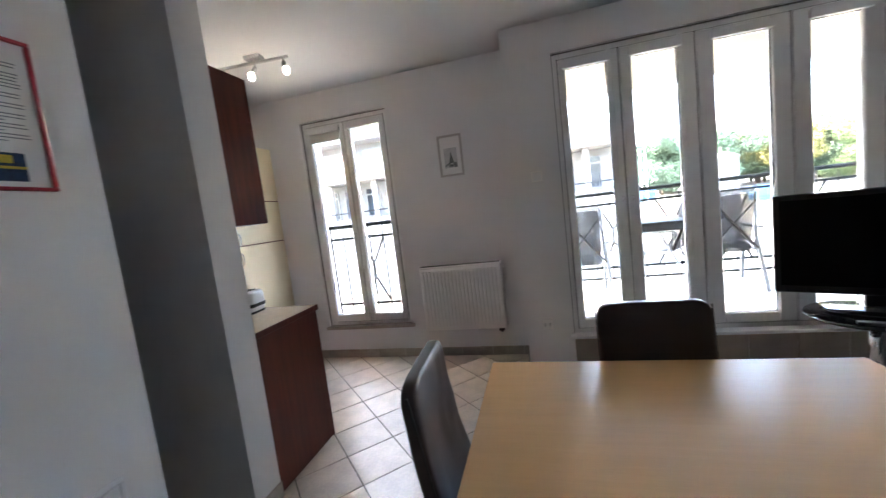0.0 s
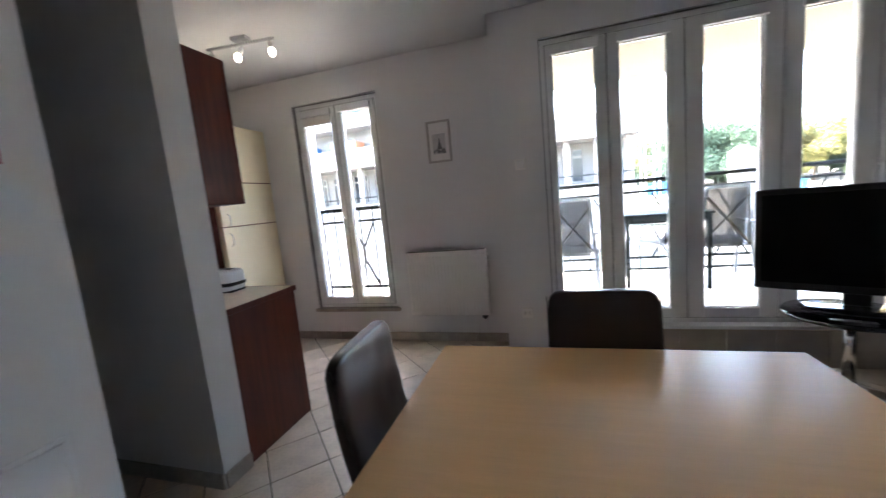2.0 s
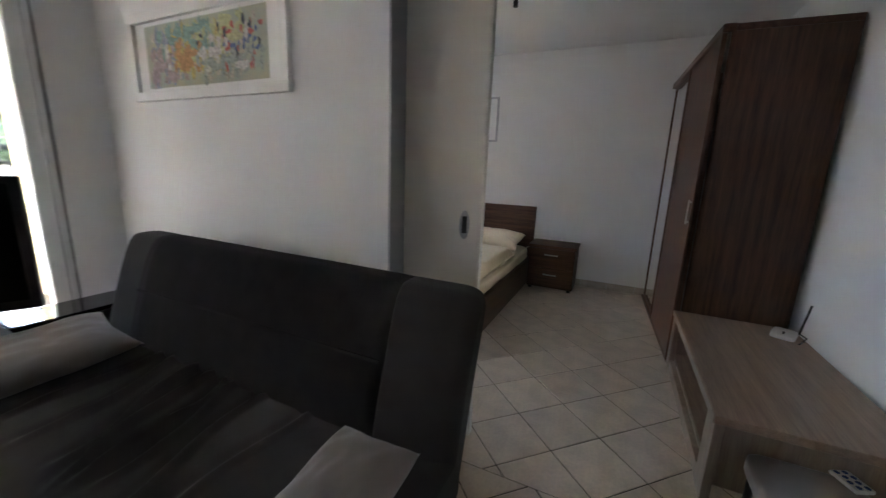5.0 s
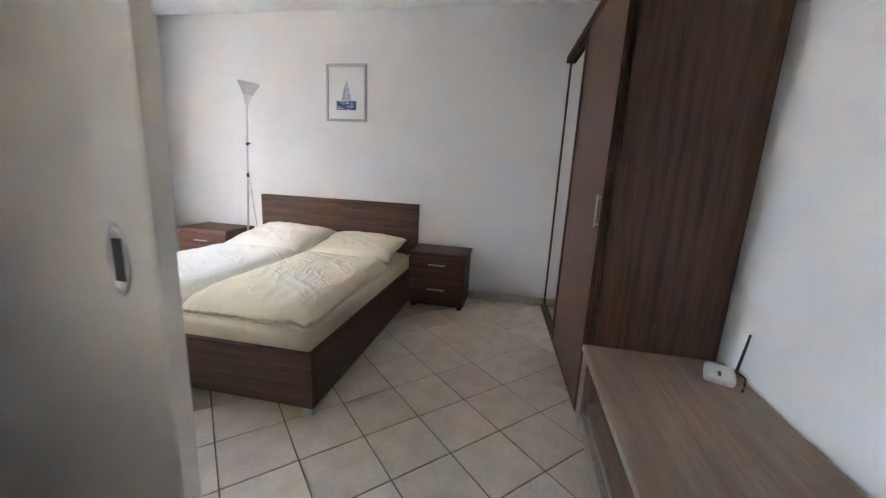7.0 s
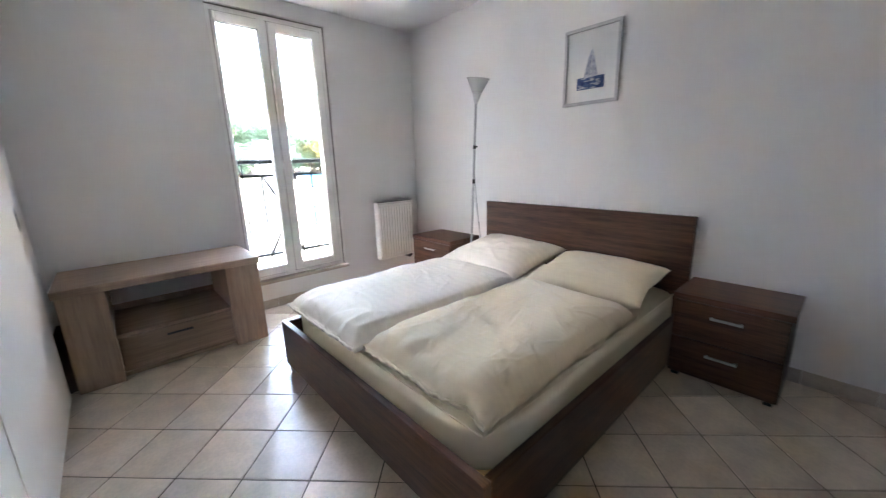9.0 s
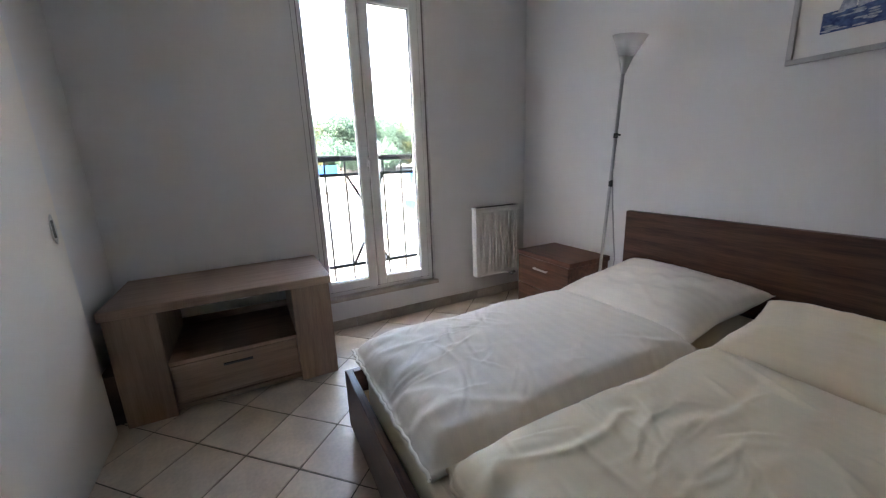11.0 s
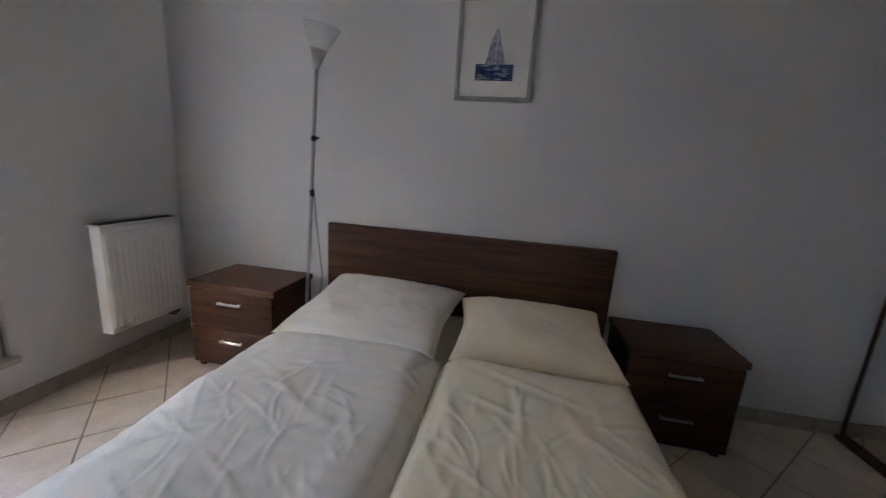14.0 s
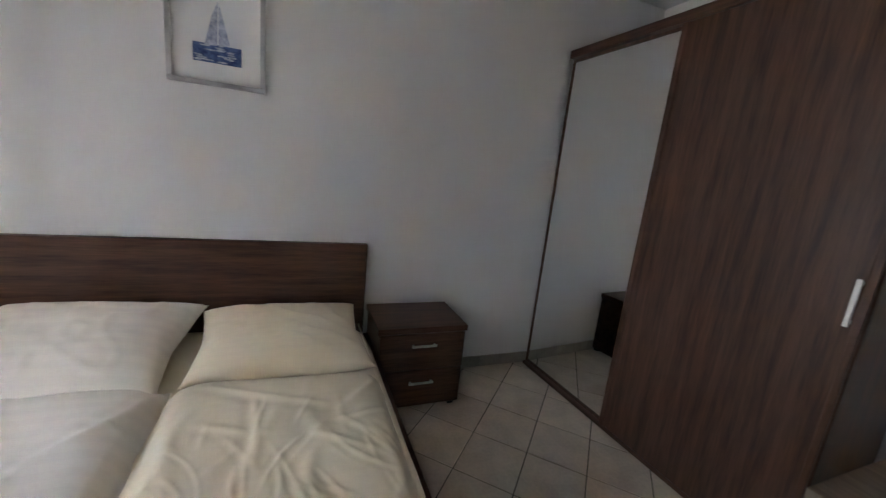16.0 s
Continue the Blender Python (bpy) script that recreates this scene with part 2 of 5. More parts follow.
def frosted_mat():
    """Thin frosted glass: part clear, part scattering through."""
    m = bpy.data.materials.new("frosted_shade")
    m.use_nodes = True
    n, l = m.node_tree.nodes, m.node_tree.links
    tl, tp, mx = n.new("ShaderNodeBsdfTranslucent"), n.new("ShaderNodeBsdfTransparent"), n.new("ShaderNodeMixShader")
    tl.inputs[0].default_value = (0.92, 0.91, 0.90, 1)
    mx.inputs[0].default_value = 0.65
    l.new(tl.outputs[0], mx.inputs[1])
    l.new(tp.outputs[0], mx.inputs[2])
    mx2 = n.new("ShaderNodeMixShader")
    mx2.inputs[0].default_value = 0.14
    l.new(mx.outputs[0], mx2.inputs[1])
    l.new(n["Principled BSDF"].outputs[0], mx2.inputs[2])
    n["Principled BSDF"].inputs["Base Color"].default_value = (0.85, 0.84, 0.82, 1)
    l.new(mx2.outputs[0], n["Material Output"].inputs[0])
    return m


M_SHADE = frosted_mat()

# ---- builders ----


def box(bm, x0, x1, y0, y1, z0, z1, bev=0.0, seg=1):
    """Adds a box with softened edges to bm."""
    tmp = bmesh.new()
    bmesh.ops.create_cube(tmp, size=1)
    bmesh.ops.scale(tmp, vec=(x1 - x0, y1 - y0, z1 - z0), verts=tmp.verts)
    bmesh.ops.translate(tmp, vec=((x0 + x1) / 2, (y0 + y1) / 2, (z0 + z1) / 2), verts=tmp.verts)
    if bev:
        bmesh.ops.bevel(tmp, geom=tmp.edges[:], offset=bev, segments=seg, affect="EDGES", profile=0.6)
    merge(bm, tmp)
    return bm


def merge(bm, tmp, m=None):
    if m is not None:
        bmesh.ops.transform(tmp, matrix=m, verts=tmp.verts)
    table = [bm.verts.new(v.co) for v in tmp.verts]
    tmp.verts.index_update()
    for f in tmp.faces:
        nf = bm.faces.new([table[v.index] for v in f.verts])
        nf.smooth = f.smooth
    tmp.free()


def B(*a, **k):
    return box(bmesh.new(), *a, **k)


def rod(bm, p, q, r, r2=None, n=10):
    """A round bar from p to q."""
    p, q = Vector(p), Vector(q)
    tmp = bmesh.new()
    bmesh.ops.create_cone(tmp, cap_ends=True, segments=n, radius1=r, radius2=r if r2 is None else r2, depth=(q - p).length)
    for f in tmp.faces:
        f.smooth = len(f.verts) == 4
    turn = (q - p).to_track_quat("Z", "Y").to_matrix().to_4x4()
    merge(bm, tmp, Matrix.Translation((p + q) / 2) @ turn)
    return bm


def R(*a, **k):
    return rod(bmesh.new(), *a, **k)


def bar(bm, p, q, w, h):
    """A flat bar of section w by h from p to q."""
    p, q = Vector(p), Vector(q)
    tmp = bmesh.new()
    bmesh.ops.create_cube(tmp, size=1)
    bmesh.ops.scale(tmp, vec=(w, h, (q - p).length), verts=tmp.verts)
    turn = (q - p).to_track_quat("Z", "Y").to_matrix().to_4x4()
    merge(bm, tmp, Matrix.Translation((p + q) / 2) @ turn)
    return bm


def lathe(profile, n=28):
    """A turned shape about z from (radius, height) pairs."""
    bm = bmesh.new()
    rings = []
    for r, z in profile:
        rings.append([bm.verts.new((r * math.cos(2 * math.pi * i / n), r * math.sin(2 * math.pi * i / n), z)) for i in range(n)])
    for a, b in zip(rings, rings[1:]):
        for i in range(n):
            f = bm.faces.new((a[i], a[(i + 1) % n], b[(i + 1) % n], b[i]))
            f.smooth = True
    return bm


def soft_block(cx, cy, cz, w, d, h, p=4.0, n=22, wrinkle=0.0, freq=3.0, seed=0.0, top=None):
    """A stuffed, rounded block (superellipsoid) with folds."""
    bm = bmesh.new()
    bmesh.ops.create_cube(bm, size=2)
    bmesh.ops.subdivide_edges(bm, edges=bm.edges[:], cuts=n, use_grid_fill=True)
    for v in bm.verts:
        c = v.co
        s = (abs(c.x) ** p + abs(c.y) ** p + abs(c.z) ** p) ** (1 / p)
        u = c / s
        x, y, z = u.x * w / 2, u.y * d / 2, u.z * h / 2
        if top:
            z += top(x, y) * (1 if u.z > 0 else 0)
        if wrinkle:
            k = noise.noise(Vector((x * freq + seed, y * freq * 1.7, z * freq))) + 0.5 * noise.noise(Vector((x * freq * 3 + seed, y * freq * 3, seed)))
            x, y, z = x + u.x * k * wrinkle, y + u.y * k * wrinkle, z + u.z * k * wrinkle
        v.co = (cx + x, cy + y, cz + z)
    for f in bm.faces:
        f.smooth = True
    return bm


def mesh_of(bm, name, material, smooth=None):
    me = bpy.data.meshes.new(name)
    bmesh.ops.recalc_face_normals(bm, faces=bm.faces[:])
    bm.to_mesh(me)
    bm.free()
    me.materials.append(material)
    return me


def part(name, bm, material, parent=None, label=""):
    ob = new(name, mesh_of(bm, name, material))
    if parent is not None:
        ob.parent = parent
    if label:
        ob["label"] = label
    return ob


def thing(name, label, category, m=None, group=""):
    ob = new(name)
    ob.empty_display_size = 0.1
    if m is not None:
        ob.matrix_world = m
    return tagged(ob, label, category, group)


def structure(name, bm, material, label="", category=""):
    ob = part(name, bm, material)
    return tagged(ob, label, category, kind="structure")


def wall(name, axis, at, thick, a0, a1, z0, z1, holes=(), material=None, label="white painted plaster wall"):
    """A wall along x or y (axis), from at to at + thick across it, with rectangular holes (b0, b1, z0, z1)."""
    bm = bmesh.new()
    cuts = sorted({a0, a1, *[h[0] for h in holes], *[h[1] for h in holes]})
    for c0, c1 in zip(cuts, cuts[1:]):
        mid = (c0 + c1) / 2
        spans, low = [], z0
        for h in sorted((h for h in holes if h[0] < mid < h[1]), key=lambda h: h[2]):
            spans.append((low, h[2]))
            low = h[3]
        spans.append((low, z1))
        for s0, s1 in spans:
            if s1 - s0 > 1e-4:
                if axis == "x":
                    box(bm, c0, c1, at, at + thick, s0, s1)
                else:
                    box(bm, at, at + thick, c0, c1, s0, s1)
    bmesh.ops.remove_doubles(bm, verts=bm.verts[:], dist=1e-5)
    bm.verts.index_update()
    dup = {}
    for f in bm.faces:
        dup.setdefault(tuple(sorted(v.index for v in f.verts)), []).append(f)
    bmesh.ops.delete(bm, geom=[f for fs in dup.values() if len(fs) > 1 for f in fs], context="FACES")
    return structure(name, bm, material or M_WALL, label, "wall")


# ---- the flat: walls, floors, ceiling ----
H = 2.74
Y_KIT, Y_BAL, Y_BED, Y_SOUTH = 3.45, 3.08, 3.88, -1.15
X_PIC, X_BEDW, X_BACK = 3.185, 3.30, 6.555

wall("wall_kitchen_north", "x", Y_KIT, 0.35, -2.95, 0.045, -0.05, H, [(-2.035, -1.095, 0.33, 2.465)])
wall("wall_balcony_pier", "x", Y_BAL, 0.72, 0.045, 0.415, -0.05, H)
wall("wall_balcony_north", "x", Y_BAL, 0.25, 0.415, X_PIC, -0.05, H, [(0.415, 2.905, 0.30, 2.49)])
wall("wall_bedroom_north", "x", Y_BED, 0.35, X_PIC, X_BACK + 0.2, -0.05, H, [(4.545, 5.535, 0.265, 2.605)])
wall("wall_between", "y", X_PIC, X_BEDW - X_PIC, Y_SOUTH, Y_BED, -0.05, H, [(Y_SOUTH, 0.905, -0.05, 2.11)])
wall("wall_bedroom_east", "y", X_BACK, 0.2, Y_SOUTH - 0.2, Y_BED, -0.05, H)
wall("wall_south", "x", Y_SOUTH - 0.2, 0.2, -3.15, X_BACK, -0.05, H)
wall("wall_notice", "y", -1.06, 0.12, 0.36, 0.81, -0.05, H)
wall("wall_hall_side", "y", -1.09, 0.12, Y_SOUTH, 0.36, -0.05, H)
wall("wall_kitchen_south", "x", 1.405, 0.175, -2.95, -1.25, -0.05, H)
wall("wall_west", "y", -3.15, 0.2, Y_SOUTH, Y_KIT + 0.35, -0.05, H)
wall("wall_balcony_side", "y", 3.0, 0.17, Y_BAL + 0.25, 4.10, -0.25, H, material=M_YWALL, label="pale yellow rendered balcony side wall")
ceil = structure("ceiling", B(-3.15, X_BACK + 0.2, Y_SOUTH - 0.2, Y_BED + 0.35, H, H + 0.2), M_CEIL, "flat white painted ceiling", "ceiling")

# floors: grout bed with square tiles laid at 45 degrees
PITCH = 0.3045
TILE = 0.2985


def tile_mesh():
    bm = B(-TILE / 2, TILE / 2, -TILE / 2, TILE / 2, -0.008, 0.0, bev=0.0016)
    return mesh_of(bm, "tile", M_TILE)


def tiled_floor(name, x0, x1, y0, y1, u0, v0, inside):
    bed = structure(name, B(x0, x1, y0, y1, -0.06, -0.0035), M_GROUT, "beige ceramic tiles laid diagonally with brown grout", "floor")
    me = tile_mesh()
    r2 = math.sqrt(0.5)
    for i in range(-40, 60):
        for j in range(-40, 60):
            u, v = u0 + PITCH * (i + 0.5), v0 + PITCH * (j + 0.5)
            x, y = (u + v) * r2, (u - v) * r2
            if not inside(x, y):
                continue
            m = pose(x, y, random.uniform(-0.0006, 0.0004), 0, 0, 45 + 90 * random.randint(0, 3))
            side = -1 if x0 < X_PIC else 1
            gap = (X_PIC + 0.06 - x) * -side
            if gap > 0.215:
                ob = new("tile", me)
                ob.matrix_basis = m
            elif gap > -0.20:
                bm = bmesh.new()
                bm.from_mesh(me)
                bmesh.ops.transform(bm, matrix=m, verts=bm.verts)
                bmesh.ops.bisect_plane(bm, geom=bm.verts[:] + bm.edges[:] + bm.faces[:], plane_co=(X_PIC + 0.06 + side * 0.0015, 0, 0), plane_no=(-side, 0, 0), clear_outer=True)
                ob = part("tile", bm, M_TILE)
            else:
                continue
            ob.parent = bed
    return bed


# ---- windows ----


def pane(parent, x0, x1, y, z0, z1):
    ob = part("pane", B(x0, x1, y - 0.004, y + 0.004, z0, z1), M_GLASS, parent)
    ob.visible_shadow = False
    return ob


def ring(x0, x1, z0, z1, wx, wz, y0, y1, bev=0.006):
    """A rectangular frame in the xz plane."""
    bm = bmesh.new()
    box(bm, x0, x0 + wx, y0, y1, z0, z1, bev)
    box(bm, x1 - wx, x1, y0, y1, z0, z1, bev)
    box(bm, x0 + wx - 0.004, x1 - wx + 0.004, y0 + 0.001, y1 - 0.001, z0, z0 + wz, bev)
    box(bm, x0 + wx - 0.004, x1 - wx + 0.004, y0 + 0.001, y1 - 0.001, z1 - wz, z1, bev)
    return bm


def handle_at(parent, x, y, z):
    bm = B(x - 0.014, x + 0.014, y - 0.012, y, z - 0.035, z + 0.035, bev=0.004)
    rod(bm, (x, y - 0.01, z), (x, y - 0.045, z), 0.008)
    box(bm, x - 0.010, x + 0.010, y - 0.058, y - 0.04, z - 0.115, z + 0.012, bev=0.005, seg=2)
    return part("handle", bm, M_WHITE_PL, parent, "white lever handle")


def window(name, x0, x1, z0, z1, y, sashes, handles, blinds, label):
    """sashes: glass spans (x0, x1); y: the room-side face of the outer frame."""
    ob = structure(name, ring(x0, x1, z0, z1, 0.075, 0.075, y + 0.012, y + 0.085), M_PVC, label, "window")
    gz0, gz1 = z0 + 0.135, z1 - 0.135
    # grey ring painted as the shadow line where frame meets wall
    part("wall_gap_shade", ring(x0 + 0.0105, x1 - 0.0105, z0 + 0.009, z1 - 0.0105, 0.006, 0.006, y - 0.004, y + 0.013, 0.0), M_GAP_SHADE, ob, "grey line painted for the shade of the gap along the wall")
    for k, (a, b) in enumerate(sashes):
        left = x0 + 0.055 if k == 0 else (sashes[k - 1][1] + a) / 2 + 0.003
        right = x1 - 0.055 if k == len(sashes) - 1 else (b + sashes[k + 1][0]) / 2 - 0.003
        s = part("sash", ring(left, right, z0 + 0.058, z1 - 0.058, max(a - left, 0.03), gz0 - z0 - 0.058, y - 0.006, y + 0.066, 0.008), M_PVC, ob)
        if right - b > a - left + 0.004:
            part("stile", B(b, right - (a - left) + 0.006, y - 0.005, y + 0.064, z0 + 0.05, z1 - 0.05, bev=0.005), M_PVC, ob)
        if k:
            part("mullion", B(left - 0.033, left + 0.027, y + 0.014, y + 0.083, z0 + 0.07, z1 - 0.07, bev=0.004), M_PVC, ob)
        # thin grey ring painted as the shadow of the sash overlap
        part("sash_gap_shade", ring(left - 0.005, right + 0.005, z0 + 0.053, z1 - 0.053, 0.006, 0.006, y + 0.0095, y + 0.016, 0.0), M_GAP_SHADE, s, "grey line painted for the shade of the gap round the sash")
        part("gasket", ring(a - 0.004, b + 0.004, gz0 - 0.004, gz1 + 0.004, 0.007, 0.007, y + 0.008, y + 0.03, 0.0), M_GASKET, s)
        pane(s, a, b, y + 0.03, gz0, gz1)
        if k in blinds:
            part("blind_cassette", B(a - 0.02, b + 0.02, y - 0.034, y - 0.005, gz1 - 0.005, gz1 + 0.05, bev=0.008, seg=2), M_WHITE_PL, s, "white roller blind cassette")
            if blinds[k] > 0:
                bm = B(a - 0.005, b + 0.005, y - 0.012, y - 0.0095, gz1 - blinds[k], gz1)
                part("blind", bm, M_BLIND, s, "pale fabric roller blind")
                part("blind_bar", B(a - 0.005, b + 0.005, y - 0.016, y - 0.007, gz1 - blinds[k] - 0.016, gz1 - blinds[k], bev=0.003), M_WHITE_PL, s)
    for hx, hz in handles:
        handle_at(ob, hx, y - 0.006, hz)
    return ob


w1 = window("window_1", -2.045, -1.085, 0.322, 2.475, Y_KIT + 0.03, [(-1.935, -1.625), (-1.505, -1.19)], [(-1.575, 1.30)], {0: 0.075, 1: 0.0},
            "two-leaf white plastic french window, closed")
w2 = window("window_2", 0.405, 2.915, 0.29, 2.50, Y_BAL + 0.025, [(0.51, 0.80), (0.965, 1.265), (1.485, 1.82), (2.04, 2.335), (2.505, 2.80)],
            [(0.85, 1.33), (0.915, 1.33), (2.425, 1.35)], {k: 0.0 for k in range(5)}, "five-leaf white plastic balcony door and windows, closed")
w3 = window("window_3", 4.535, 5.545, 0.255, 2.615, Y_BED + 0.03, [(4.61, 4.935), (5.09, 5.415)], [(5.005, 1.34)], {}, "two-leaf white plastic french window, closed")
for nm, x0, x1, y, z in (("window_sill", -2.06, -1.07, Y_KIT, 0.345), ("window_sill", 4.52, 5.56, Y_BED, 0.28)):
    structure(nm, B(x0, x1, y - 0.03, y + 0.05, z - 0.035, z - 0.002, bev=0.006, seg=2), M_SKIRT, "narrow grey stone window sill", "window sill")
structure("window_sill", B(0.39, 2.93, Y_BAL - 0.045, Y_BAL + 0.05, 0.282, 0.308, bev=0.006, seg=2), M_PVC, "white sill below the balcony doors", "window sill")

# stone skirting in pieces, and the taller tiled plinth below the balcony doors


def skirting(name, runs, h=0.085, t=0.011, material=None, label="beige stone tile skirting", step=0.298):
    """runs: (x0, y0, x1, y1, nx, ny): along a wall, with the way it faces."""
    material = material or M_SKIRT
    base = None
    for x0, y0, x1, y1, nx, ny in runs:
        length = math.hypot(x1 - x0, y1 - y0)
        dx, dy = (x1 - x0) / length, (y1 - y0) / length
        s = 0.0
        while s < length - 0.01:
            e = min(s + step, length)
            cx, cy = x0 + dx * (s + e) / 2 + nx * (t / 2 + 0.001), y0 + dy * (s + e) / 2 + ny * (t / 2 + 0.001)
            lx, ly = abs(dx) * (e - s - 0.003) + abs(nx) * t, abs(dy) * (e - s - 0.003) + abs(ny) * t
            bm = B(-lx / 2, lx / 2, -ly / 2, ly / 2, 0.0005, h, bev=0.0015)
            if base is None:
                base = structure(name, bm, material, label, "baseboard")
                base.location = (cx, cy, 0)
            else:
                ob = part("tile", bm, material, base)
                ob.location = (cx - base.location.x, cy - base.location.y, 0)
            s = e
    return base


skirting("baseboard_kitchen", [(-2.4, Y_KIT, 0.045, Y_KIT, 0, -1), (0.045, Y_KIT, 0.045, Y_BAL, -1, 0), (0.045, Y_BAL, 0.415, Y_BAL, 0, -1)])
skirting("baseboard_plinth", [(0.415, Y_BAL, X_PIC, Y_BAL, 0, -1)], h=0.27, t=0.014, material=M_PLINTH, label="tall beige stone tile plinth below the balcony doors")
skirting("baseboard_living", [(X_PIC, Y_BAL, X_PIC, 0.905, -1, 0)])
skirting("baseboard_stub", [(-2.95, 1.405, -1.25, 1.405, 0, -1), (-1.25, 1.405, -1.25, 1.58, 1, 0)])
skirting("baseboard_hall", [(-0.94, 0.36, -0.94, 0.81, 1, 0), (-1.06, 0.81, -0.94, 0.81, 0, 1), (-0.97, Y_SOUTH, -0.97, 0.36, 1, 0)])
skirting("baseboard_bedroom", [(X_BEDW, Y_BED, X_BACK, Y_BED, 0, -1), (X_BACK, Y_BED, X_BACK, Y_SOUTH, -1, 0), (-0.97, Y_SOUTH, X_BACK, Y_SOUTH, 0, 1),
                               (X_BEDW, 0.905, X_BEDW, Y_BED, 1, 0)])
# grey metal lining of the wide opening
structure("door_frame", box(B(X_PIC - 0.004, X_BEDW + 0.004, 0.892, 0.9035, 0, 2.11, bev=0.003), X_PIC - 0.004, X_BEDW + 0.004, Y_SOUTH, 0.892, 2.096, 2.109, bev=0.003), M_ALU,
          "grey metal lining of the wide doorway", "door frame")

# ---- living room things ----


def dining_table():
    t = thing("dining_table", "light beech-veneered rectangular dining table with square legs", "table", pose(-0.025, 0.63, 0))
    L, W = 1.252, 0.885
    part("tabletop", B(0, L, 0, W, 0.735, 0.763, bev=0.004, seg=2), M_BEECH, t)
    bm = bmesh.new()
    for a in ((0.07, L - 0.07, 0.06, 0.08), (0.07, L - 0.07, W - 0.08, W - 0.06), (0.06, 0.08, 0.07, W - 0.07), (L - 0.08, L - 0.06, 0.07, W - 0.07)):
        box(bm, *a, 0.655, 0.734)
    part("apron", bm, M_BEECH, t)
    for x in (0.04, L - 0.10):
        for y in (0.04, W - 0.10):
            part("leg", B(x, x + 0.06, y, y + 0.06, 0, 0.734, bev=0.004), M_BEECH_Z, t)
    return t


def chair_back(w, h0, h1, lean, thick):
    """A padded slab back, leaning, softly bulged, with rounded edges."""
    bm = bmesh.new()
    bmesh.ops.create_cube(bm, size=2)
    bmesh.ops.subdivide_edges(bm, edges=bm.edges[:], cuts=14, use_grid_fill=True)
    for v in bm.verts:
        c = v.co
        p = 9.0
        s = (abs(c.x) ** p + abs(c.y) ** p + abs(c.z) ** p) ** (1 / p)
        u = c / s
        z = (h0 + h1) / 2 + u.z * (h1 - h0) / 2
        k = (z - h0) / (h1 - h0)
        taper = 1 - 0.12 * max(k, 0)
        y = u.y * thick / 2 * taper - lean * k - 0.018 * math.sin(math.pi * k) + 0.004 * noise.noise(Vector((u.x * 3, u.z * 3, 1)))
        x = u.x * w / 2 + 0.0
        v.co = (x, y, z)
    for f in bm.faces:
        f.smooth = True
    return bm


def dining_chair(m, label):
    """Faces +y; the back is at -y."""
    t = thing("dining_chair", label, "chair", m, "chairs round the table")
    part("backrest", chair_back(0.415, 0.44, 0.968, 0.09, 0.056), M_LEATHER, t)
    for x in (-0.2085, 0.2085):
        part("seam", bar(bmesh.new(), (x, -0.012, 0.46), (x, -0.088, 0.945), 0.004, 0.006), M_STITCH, t, "stitched leather seam")
    part("seat", soft_block(0, 0.2, 0.435, 0.43, 0.45, 0.10, p=7, n=10), M_LEATHER, t)
    part("seat_frame", B(-0.205, 0.205, 0.0, 0.41, 0.35, 0.395, bev=0.004), M_LEATHER, t)
    for x in (-0.185, 0.185):
        for y in (-0.005, 0.39):
            bm = bmesh.new()
            bar(bm, (x, y, 0.0), (x, y + 0.0, 0.38), 0.038, 0.038)
            part("leg", bm, M_LEATHER, t)
    return t


table = dining_table()
dining_chair(pose(-0.085, 1.09, 0, 0, 0, -85.5), "dark brown leather dining chair at the table end by the kitchen")
dining_chair(pose(0.612, 1.515, 0, 0, 0, 180), "dark brown leather dining chair facing the table before the balcony doors")
dining_chair(pose(1.302, 1.022, 0, 0, 0, 95), "dark brown leather dining chair between table and sofa")


def padded_slab(cx, cy, cz, w, d, h, nx, ny, top):
    """A long upholstered slab with rounded edges; top(x, y) adds folds to its upper face."""
    bm = bmesh.new()
    rows = []
    for i in range(ny + 1):
        y = -d / 2 + d * i / ny
        e = min(1.0, (d / 2 - abs(y)) / 0.05)
        s = 1 - 0.05 * (1 - e) ** 2
        ring_v = []
        for j in range(nx * 2):
            an = 2 * math.pi * j / (nx * 2)
            c, q = math.cos(an), math.sin(an)
            k = (abs(c) ** 8 + abs(q) ** 8) ** -0.125
            x, z = c * k * w / 2, q * k * h / 2
            z *= s if z < 0 else (0.72 + 0.28 * (1 - (1 - e) ** 2.4))
            if q > 0.2:
                z += top(x, y) + 0.006 * noise.noise(Vector((x * 5, y * 5, 2)))
            ring_v.append(bm.verts.new((cx + x * s, cy + y, cz + z)))
        rows.append(ring_v)
    for a, b in zip(rows, rows[1:]):
        for j in range(nx * 2):
            f = bm.faces.new((a[j], a[(j + 1) % (nx * 2)], b[(j + 1) % (nx * 2)], b[j]))
            f.smooth = True
    bm.faces.new(rows[0])
    bm.faces.new(rows[-1])
    return bm


